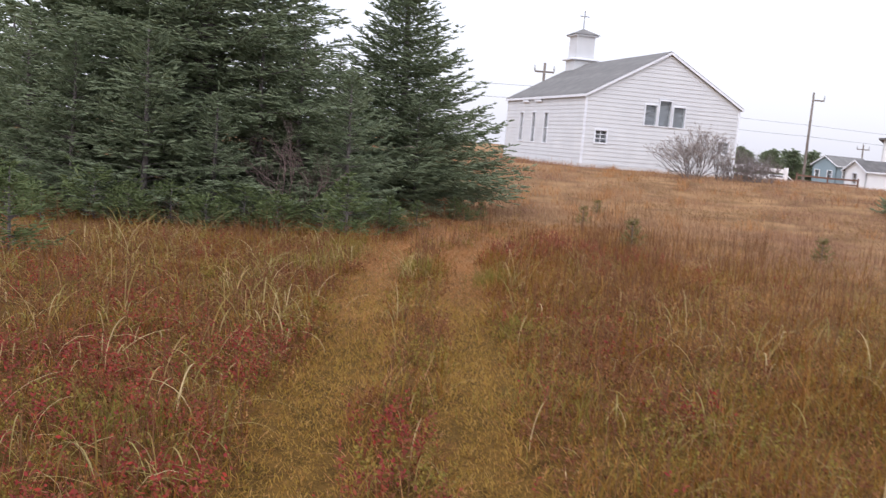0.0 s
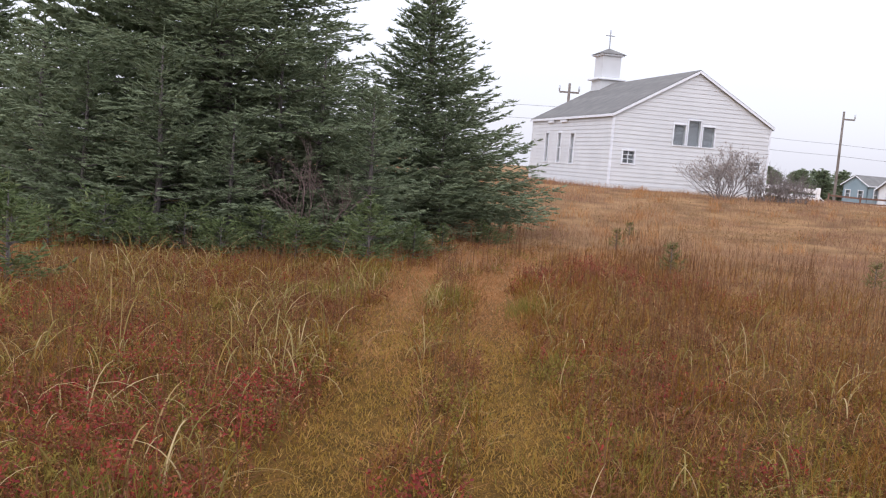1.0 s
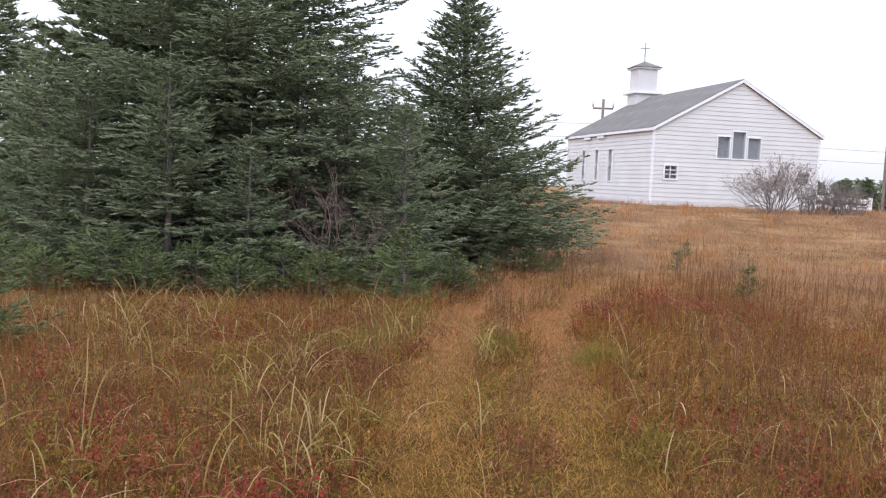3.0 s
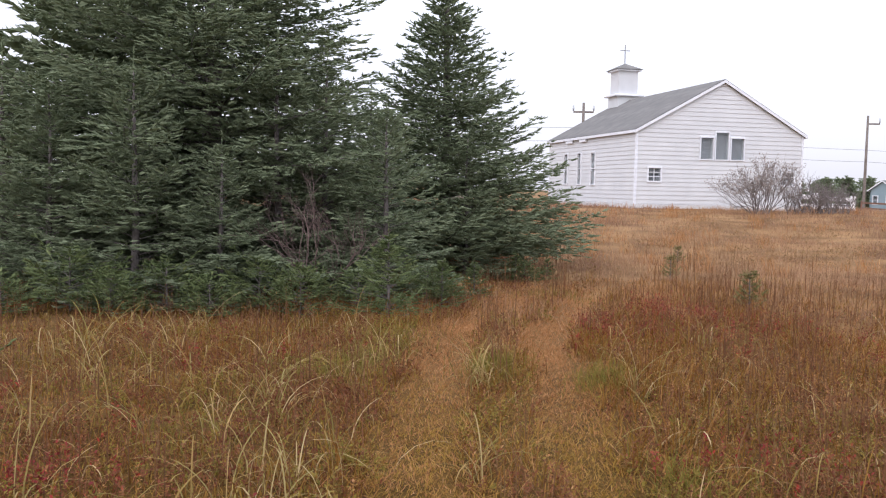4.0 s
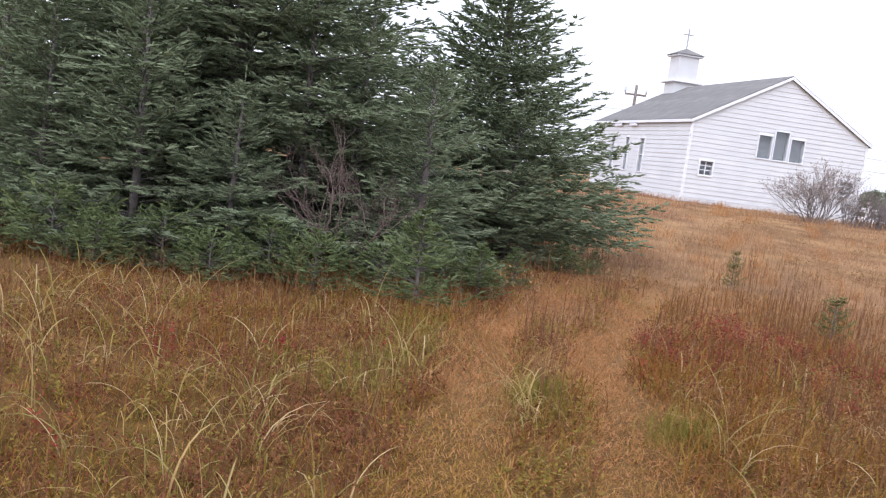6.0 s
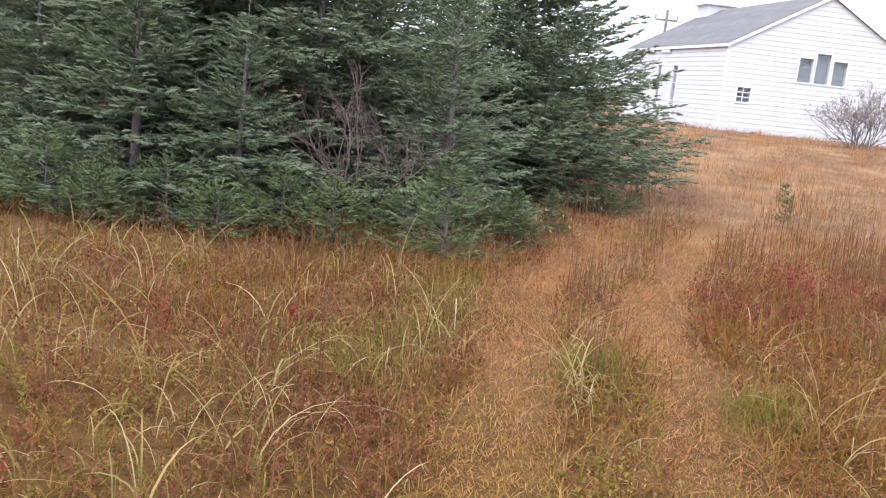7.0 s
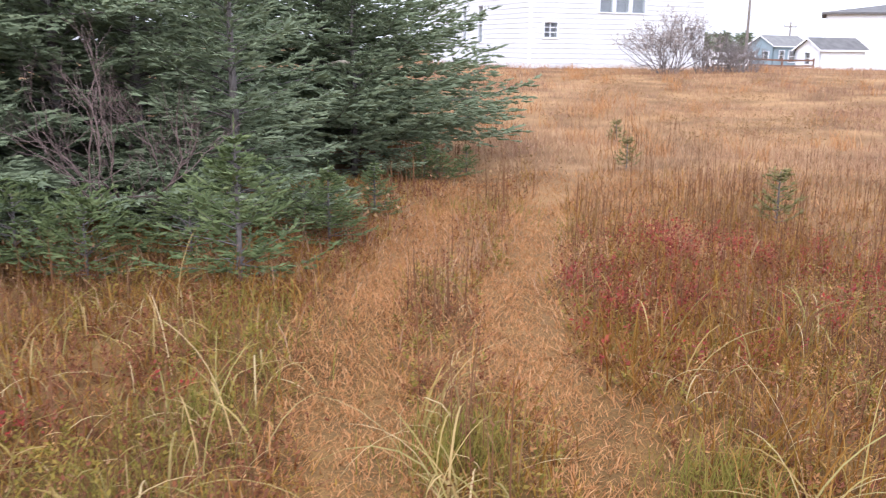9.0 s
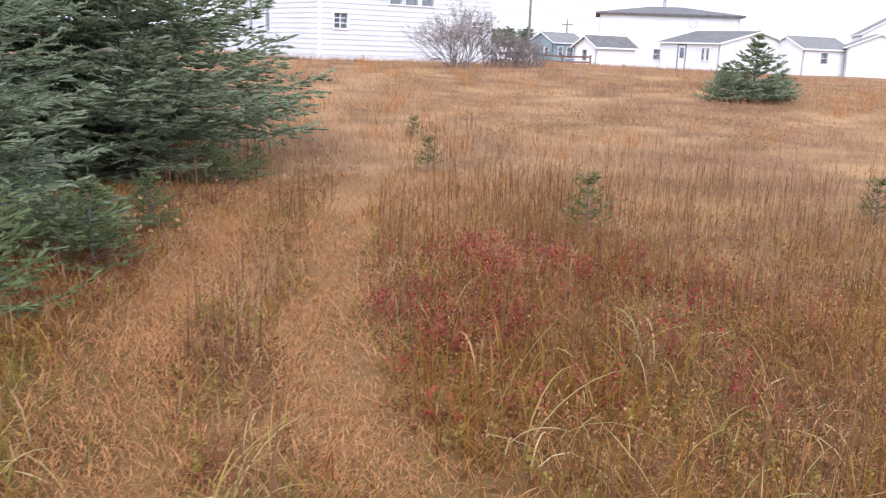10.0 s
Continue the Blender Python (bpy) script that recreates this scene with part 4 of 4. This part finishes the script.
def scatter(rng, n, y0, y1, focus=3.2):
    """Roots thick along the walk and thinner to the sides."""
    y = y0 + (y1 - y0) * rng.random(n) ** 0.9
    half = 2.0 + 0.62 * np.maximum(y, 0)
    x = -0.2 + rng.normal(0, 1, n) * focus
    keep = np.abs(x + 0.2) < half
    return x[keep], y[keep]


def thicket(x, y):
    """1 under the spruces, where little grass grows."""
    return np.clip((y > 13.3) * (x < -1.2 + 0.25 * (y - 13.3)) * (x > -9) * (y < 20), 0, 1)


def stuff(name, arrays, material, label, category="grass"):
    return tagged(new(name, mesh_of(name, *arrays, material)), label, category, kind="stuff")


rng = np.random.default_rng(101)
# short turf, everywhere, the only growth in the ruts: olive near the start, straw-tan further on
x, y = scatter(rng, 105000, 1.0, 18)
xr, yr = scatter(rng, 300000, 1.2, 17.5, 1.0)
kr = rng.random(len(xr)) < worn(xr, yr)
x, y = np.concatenate([x, xr[kr]]), np.concatenate([y, yr[kr]])
w = worn(x, y)
ln = rng.uniform(0.035, 0.095, len(x)) * (1 - 0.4 * w) * (1.0 + 0.03 * y)
tan = rng.random(len(x)) < smooth(7, 11.5, y + 1.5 * (patchy(x, y, 1.5, 2) - 0.5) + 0.8 * w) * (1 - 0.7 * smooth(0.9, 1.4, bend(y) - x))
for sel, m, nm, lb in ((~tan, TURF, "olive_turf", "short olive and yellow turf trodden into two tracks"), (tan, TAN, "tan_turf", "short straw-tan turf trodden into two tracks")):
    n = sel.sum()
    stuff(nm, blades(rng, x[sel], y[sel], ln[sel], rng.uniform(0.0028, 0.0062, n) * (1 + 0.03 * y[sel]), rng.uniform(0.4, 1.35, n), rng.uniform(0, 1.2, n), 2), m, lb)

# standing meadow grass
x, y = scatter(rng, 125000, 1.0, 18)
w = worn(x, y)
s = x - bend(y)
ridge = np.exp(-((s + 0.17) / 0.24) ** 2) * (1 - smooth(15, 18, y))
dens = (1 - w) ** 3 * (1 - 0.5 * ridge) * (0.15 + 0.85 * patchy(x, y, 0.8, 5)) * (1 - 0.8 * thicket(x, y)) * (1 - 0.85 * smooth(12, 17, y)) * (1 - 0.35 * smooth(0.6, 1.2, -s))
k = rng.random(len(x)) < dens
x, y, ridge = x[k], y[k], ridge[k]
ln = rng.gamma(5, 0.038, len(x)) * (0.5 + 0.9 * patchy(x, y, 1.3, 9)) * (1 - 0.3 * ridge) * (1 - 0.25 * smooth(0.5, 1.2, -s[k]))
stuff("meadow_grass", blades(rng, x, y, np.clip(ln, 0.06, 0.42), rng.uniform(0.0025, 0.006, len(x)) * (1 + 0.05 * np.maximum(y, 0)), np.abs(rng.normal(0.35, 0.4, len(x))), rng.gamma(2, 0.8, len(x)), 3), MEADOW, "shin-high brown and olive autumn grass")

# fallen and bent dry blades that fill the gaps
x, y = scatter(rng, 62000, 1.0, 17)
k = rng.random(len(x)) < (0.3 + 0.7 * patchy(x, y, 0.7, 15))
x, y = x[k], y[k]
xr, yr = scatter(rng, 70000, 1.0, 17, 1.0)
kr = rng.random(len(xr)) < worn(xr, yr) * (0.05 + 0.2 * patchy(xr, yr, 0.4, 16))
x, y = np.concatenate([x, xr[kr]]), np.concatenate([y, yr[kr]])
w = worn(x, y)
dark = rng.random(len(x)) < (1 - 0.7 * w) * np.clip(0.25 + 0.65 * smooth(0.5, 1.3, -(x - bend(y))) + 0.55 * (1 - smooth(4, 9, y)), 0, 0.92)
for sel, m, nm, lb in ((~dark, TAN, "dry_straw", "bent dry straw lying in the meadow"), (dark, BROWNLEAF, "dark_thatch", "dark withered stems matted in the meadow")):
    n = sel.sum()
    stuff(nm, blades(rng, x[sel], y[sel], rng.uniform(0.08, 0.26, n) * (1 - 0.5 * w[sel]), rng.uniform(0.002, 0.0045, n) * (1 + 0.05 * np.maximum(y[sel], 0)), rng.uniform(0.6, 1.45, n) * (1 - w[sel]) + 1.4 * w[sel], rng.uniform(-0.3, 1.2, n), 3), m, lb)

# stiff russet stalks with small seed heads
x, y = scatter(rng, 50000, 1.0, 24, 3.8)
s = x - bend(y)
ridge = np.exp(-((s + 0.17) / 0.2) ** 2) * (1 - smooth(15, 18, y))
dens = (1 - worn(x, y)) ** 4 * np.clip(0.75 * ridge * smooth(0.35, 0.8, patchy(x, y, 0.7, 3)) * (0.4 + 0.6 * smooth(7, 10, y)) + 0.85 * smooth(0.4, 1.0, s) * patchy(x, y, 1.1, 7) * (0.45 + 0.55 * smooth(5, 9, y)) + 0.38 * smooth(0.5, 1.2, -s) * patchy(x, y, 0.9, 8), 0, 1) * (1 - thicket(x, y))
k = rng.random(len(x)) < dens * (1 - 0.7 * smooth(15, 18, y))
x, y = x[k], y[k]
n = len(x)
ln = rng.uniform(0.18, 0.46, n) * (0.75 + 0.4 * patchy(x, y, 1.0, 4)) * (1 + 0.4 * smooth(8, 10, y) * (np.abs(x - bend(y) + 0.17) < 0.3))
lean, curl = np.abs(rng.normal(0.05, 0.08, n)), rng.uniform(-0.05, 0.25, n)
wid = rng.uniform(0.0035, 0.006, n) * (1 + 0.05 * y)
hd = [blades(rng, x, y, ln, wid, lean, curl, 2)]
for j in range(6):
    f = 0.5 + 0.5 * j / 5
    sel = rng.random(n) < 0.7
    m = sel.sum()
    hd.append(blades(rng, x[sel] + rng.normal(0, 0.008, m), y[sel] + rng.normal(0, 0.008, m), rng.uniform(0.012, 0.035, m), rng.uniform(0.004, 0.009, m) * (1 + 0.03 * y[sel]), rng.uniform(0.3, 1.3, m), rng.uniform(0, 0.6, m), 1, z=height(x[sel], y[sel]) + ln[sel] * f * 0.985))
stuff("russet_stalks", join(hd), STALK, "upright dark russet dry stalks with seed heads", "stalks")

# long pale arching blades in loose clumps
cx = np.concatenate([rng.uniform(-4.8, -0.95, 215), rng.uniform(0.7, 5.0, 110), np.array([-0.31, -0.26, -0.34, -0.28, -1.36, -1.85, 0.85, -1.28, -1.6, -1.15])])
cy = np.concatenate([rng.uniform(3.0, 12.2, 215), rng.uniform(3.0, 12.0, 110), np.array([9.5, 10.25, 7.42, 9.7, 9.56, 9.92, 9.4, 7.13, 8.6, 10.6])])
cnt = np.concatenate([rng.integers(2, 9, 215), rng.integers(1, 6, 110), np.array([26, 20, 12, 18, 16, 14, 14, 16, 12, 14])])
x = np.repeat(cx, cnt) + rng.normal(0, 0.06, cnt.sum())
y = np.repeat(cy, cnt) + rng.normal(0, 0.06, cnt.sum())
n = len(x)
x2, y2 = scatter(rng, 3500, 2.0, 13)
k = rng.random(len(x2)) < (1 - worn(x2, y2)) ** 4 * patchy(x2, y2, 0.8, 41)
x2, y2 = x2[k], y2[k]
m = len(x2)
stuff("pale_arching_grass", join([blades(rng, x, y, rng.uniform(0.28, 0.66, n), rng.uniform(0.005, 0.0115, n), np.abs(rng.normal(0.3, 0.32, n)), 0.6 + rng.gamma(3, 0.55, n), 7),
                                  blades(rng, x2, y2, rng.uniform(0.14, 0.36, m), rng.uniform(0.004, 0.008, m), np.abs(rng.normal(0.3, 0.3, m)), 0.5 + rng.gamma(3, 0.5, m), 5)]), PALE, "long pale straw-coloured arching grass blades in clumps")

# fresh green tufts beside the rut
spots = np.array([(0.62, 9.6, 0.12, 360), (-0.2, 10.0, 0.12, 500), (-1.45, 9.7, 0.2, 400), (-1.3, 10.5, 0.16, 350), (-1.25, 11.6, 0.3, 500), (0.72, 7.3, 0.14, 220), (-1.5, 4.2, 0.12, 250), (0.8, 5.2, 0.25, 220), (1.9, 4.6, 0.5, 350), (-1.9, 8.2, 0.4, 250), (0.75, 15.4, 0.3, 250)])
times = spots[:, 3].astype(int)
x = np.repeat(spots[:, 0], times) + rng.normal(0, 1, times.sum()) * np.repeat(spots[:, 2], times)
y = np.repeat(spots[:, 1], times) + rng.normal(0, 1.2, times.sum()) * np.repeat(spots[:, 2], times)
stuff("green_tufts", blades(rng, x, y, rng.uniform(0.08, 0.24, len(x)), rng.uniform(0.003, 0.006, len(x)), np.abs(rng.normal(0.2, 0.2, len(x))), rng.uniform(0.2, 1.3, len(x)), 3), GREEN, "fresh green grass tufts beside the track")


def low_bush(rng, centres, per, size, top):
    """Leaves of low heath plants round the given places: x, y, spread."""
    c = np.array(centres)
    cnt = (per * c[:, 2] ** 1.2 * c[:, 3]).astype(int)
    x = np.repeat(c[:, 0], cnt) + rng.normal(0, 1, cnt.sum()) * np.repeat(c[:, 2], cnt)
    y = np.repeat(c[:, 1], cnt) + rng.normal(0, 1, cnt.sum()) * np.repeat(c[:, 2], cnt)
    k = rng.random(len(x)) < (1 - worn(x, y)) * patchy(x, y, 0.35, 21) ** 2
    x, y = x[k], y[k]
    z = height(x, y) + 0.03 + top * rng.random(len(x)) ** 1.3 * (0.5 + 0.6 * patchy(x, y, 0.6, 22))
    return leaves(rng, np.stack([x, y, z], 1), size, 2)


def sprigs(rng, x, y, h, per, size):
    """Upright leafy sprigs of low heath plants: a thin stem each with small leaves along it."""
    n = len(x)
    az, lean = rng.uniform(0, 6.28, n), np.abs(rng.normal(0.3, 0.25, n))
    way = np.stack([np.cos(az) * np.sin(lean), np.sin(az) * np.sin(lean), np.cos(lean)], 1)
    root = np.stack([x, y, height(x, y)], 1)
    i = np.repeat(np.arange(n), per)
    s = np.tile(0.2 + 0.8 * (np.arange(per) + 0.5) / per, n) + rng.normal(0, 0.05, n * per)
    at = root[i] + way[i] * (h[i] * s)[:, None]
    la, le = np.tile(np.arange(per) * 2.4, n) + az[i], rng.uniform(-0.1, 1.0, n * per)
    out = np.stack([np.cos(la) * np.cos(le), np.sin(la) * np.cos(le), np.sin(le)], 1)
    wide = np.stack([-np.sin(la), np.cos(la), rng.normal(0, 0.4, n * per)], 1)
    ls = (size * rng.uniform(0.6, 1.3, n * per))[:, None]
    v = np.stack([at, at + out * ls * 0.5 + wide * ls * 0.26, at + out * ls, at + out * ls * 0.5 - wide * ls * 0.26], 1).reshape(-1, 3)
    k = np.arange(n * per)[:, None] * 4
    return join([(v, np.concatenate([k + np.array([[0, 1, 2]]), k + np.array([[0, 2, 3]])])),
                 blades(rng, x, y, h, np.full(n, 0.003), lean, np.zeros(n), 1)])


# leafy undergrowth between the grasses, olive and dusky by patches
x, y = scatter(rng, 36000, 1.8, 14.5, 3.4)
k = rng.random(len(x)) < (1 - worn(x, y)) ** 2 * (0.25 + 0.75 * patchy(x, y, 0.5, 51)) * (1 - 0.9 * thicket(x, y)) * (1 - 0.5 * smooth(12, 14.5, y))
x, y = x[k], y[k]
straw = rng.random(len(x)) < 0.06 + 0.4 * smooth(0.5, 1.2, x) * smooth(7, 10, y)
dusk = rng.random(len(x)) < np.clip(0.2 + 0.85 * patchy(x, y, 0.9, 52), 0, 1)
h = rng.uniform(0.05, 0.17, len(x)) * (0.6 + 0.7 * patchy(x, y, 0.7, 53))
stuff("olive_heath", sprigs(rng, *(q[~dusk & ~straw] for q in (x, y, h)), 11, 0.024), HEATH_OLIVE, "low olive-green leafy heath between the grasses", "heath")
stuff("dusky_heath", sprigs(rng, *(q[dusk & ~straw] for q in (x, y, h)), 11, 0.022), HEATH_DUSK, "low red-brown leafy heath between the grasses", "heath")
stuff("straw_heath", sprigs(rng, *(q[straw] for q in (x, y, h)), 11, 0.017), TAN, "dry straw-coloured leafy plants between the grasses", "heath")


def sprig_patches(rng, centres, per, low, high):
    """Sprigs thick about each centre: x, y, spread, weight."""
    c = np.array(centres)
    cnt = np.maximum(1, per / 7 * c[:, 2] ** 1.2 * c[:, 3]).astype(int)
    x = np.repeat(c[:, 0], cnt) + rng.normal(0, 1, cnt.sum()) * np.repeat(c[:, 2], cnt)
    y = np.repeat(c[:, 1], cnt) + rng.normal(0, 1, cnt.sum()) * np.repeat(c[:, 2], cnt)
    many = rng.integers(2, 11, len(x))
    x, y = np.repeat(x, many) + rng.normal(0, 0.075, many.sum()), np.repeat(y, many) + rng.normal(0, 0.075, many.sum())
    k = rng.random(len(x)) < 1 - worn(x, y)
    x, y = x[k], y[k]
    return x, y, rng.uniform(low, high, len(x)) * (0.6 + 0.5 * patchy(x, y, 0.6, 22))


reds = [(-1.9, 5.0, 0.5, 1), (-1.6, 5.5, 0.4, 1), (-1.0, 4.0, 0.35, 1), (-1.5, 3.2, 0.4, 1), (-0.2, 4.4, 0.2, 0.8), (-0.1, 3.6, 0.2, 0.8), (-2.2, 4.0, 0.5, 1), (1.1, 3.0, 0.3, 0.5), (-1.2, 6.2, 0.3, 0.6), (1.5, 6.8, 0.3, 0.5), (1.3, 7.6, 0.3, 0.4), (-2.3, 6.6, 0.5, 0.5), (1.2, 5.2, 0.3, 0.4), (-3.4, 7.8, 0.6, 0.4), (-2.3, 10.8, 0.5, 0.3)]
reds = [(x, y, s, 1.05 * f) for x, y, s, f in reds]
reds += [(1.15, 12.2, 0.28, 1.1), (1.75, 13.1, 0.45, 0.85), (2.5, 13.2, 0.45, 0.75), (0.95, 11.7, 0.2, 1.0), (3.0, 13.0, 0.4, 0.5), (1.5, 12.0, 0.3, 0.5), (2.7, 12.5, 0.4, 0.6), (2.1, 11.3, 0.4, 0.5), (1.1, 10.8, 0.25, 0.5), (3.3, 11.6, 0.5, 0.4)]
stuff("red_heath_leaves", sprigs(rng, *sprig_patches(rng, reds, 420, 0.12, 0.32), 12, 0.026), RED, "crimson autumn leaves of low heath bushes", "leaves")
browns = [(1.3, 6.3, 0.35, 1), (1.6, 7.9, 0.4, 1), (0.9, 7.0, 0.25, 0.8), (-1.5, 7.6, 0.5, 0.8), (-2.4, 8.6, 0.6, 0.7), (2.6, 8.8, 0.7, 0.7), (-0.8, 6.0, 0.2, 0.5), (-2.0, 9.8, 0.6, 0.6), (2.4, 10.4, 0.6, 0.7), (1.9, 9.2, 0.4, 0.6), (3.6, 13.0, 0.8, 0.6), (2.2, 5.2, 0.6, 0.6), (0.35, 15.8, 0.5, 0.7), (-0.3, 14.6, 0.3, 0.8), (0.9, 16.9, 0.5, 0.8), (-1.4, 6.6, 0.5, 0.8), (-2.0, 4.6, 0.6, 0.8), (-1.2, 4.6, 0.4, 0.7), (-3.2, 6.4, 0.7, 0.6), (1.4, 4.4, 0.5, 0.7), (-1.3, 8.8, 0.35, 0.8), (-2.9, 9.9, 0.7, 0.7), (-1.6, 11.2, 0.4, 0.5)]
browns += [(1.3, 12.3, 0.4, 1.2), (2.0, 13.0, 0.5, 1.2), (1.0, 11.6, 0.25, 1.0), (2.6, 12.0, 0.5, 0.8)]
tussocks = [(x, y, 0.35, 0.8) for x, y in zip(rng.uniform(3, 24, 34), rng.uniform(19, 36, 34))] + [(7.0, 22.3, 0.6, 1), (8.6, 24.0, 0.7, 1), (11.6, 23.5, 0.9, 1), (19.0, 29.0, 1.2, 1), (22.0, 30.0, 1.2, 1), (0.6, 15.6, 0.35, 0.8), (-0.2, 14.5, 0.25, 0.8), (1.1, 16.9, 0.4, 0.8), (1.6, 18.2, 0.4, 0.8)]
stuff("russet_tussocks", low_bush(rng, tussocks, 1300, 0.024, 0.3), TUSSOCK, "low dull brown heath tussocks in the meadow", "leaves")
stuff("brown_heath_leaves", low_bush(rng, browns, 2200, 0.011, 0.2), BROWNLEAF, "withered dark brown leaves among the grass", "leaves")

# the meadow beyond, up to the houses
n = 290000
d = 11.0 + 55 * rng.random(n) ** 1.75
a = rng.uniform(-0.32, 0.88, n)
x, y = d * np.sin(a), d * np.cos(a)
c, s_ = math.cos(radians(CH_TURN)), math.sin(radians(CH_TURN))
lu, lv = (x - 6.86) * c + (y - 43.14) * s_, -(x - 6.86) * s_ + (y - 43.14) * c
k = ~((lu > -0.1) & (lu < CH_W + 0.1) & (lv > -0.1) & (lv < CH_L + 0.1)) & (thicket(x, y) < 0.5) & (y < 63) & (rng.random(n) < (0.45 + 0.55 * patchy(x, y, 4, 31)) * smooth(10.5, 19, y) * (1 - 0.8 * worn(x, y)))
x, y = x[k], y[k]
n = len(x)
dull = rng.random(n) < 0.8 * smooth(0.45, 0.8, patchy(x, y, 3.0, 35))
ln = rng.uniform(0.10, 0.30, n) * (0.45 + 0.9 * patchy(x, y, 2.5, 33))
for sel, m, nm, lb in ((~dull, FAR, "far_meadow_grass", "golden russet grass of the far meadow, haze in its colour"), (dull, FAR_DULL, "dull_meadow_grass", "dull mauve-brown grass in patches of the far meadow")):
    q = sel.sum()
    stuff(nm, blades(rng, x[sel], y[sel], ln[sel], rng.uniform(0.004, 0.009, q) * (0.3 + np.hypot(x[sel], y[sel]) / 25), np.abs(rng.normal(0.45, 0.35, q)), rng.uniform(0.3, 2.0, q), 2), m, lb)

# pale tufts that stand out of the far meadow
d, a = 19 + 24 * rng.random(420) ** 0.8, rng.uniform(-0.05, 0.8, 420)
cx, cy = d * np.sin(a), d * np.cos(a)
k = ~((cx > 5) & (cy > 41.5)) & (patchy(cx, cy, 5, 37) > 0.4)
cx, cy = cx[k], cy[k]
x, y = np.repeat(cx, 26) + rng.normal(0, 0.13, 26 * len(cx)), np.repeat(cy, 26) + rng.normal(0, 0.13, 26 * len(cx))
n = len(x)
stuff("pale_tufts", blades(rng, x, y, rng.uniform(0.18, 0.45, n), rng.uniform(0.006, 0.013, n), np.abs(rng.normal(0.25, 0.2, n)), rng.uniform(0.4, 1.6, n), 3), TAN, "pale straw tufts standing in the far meadow")
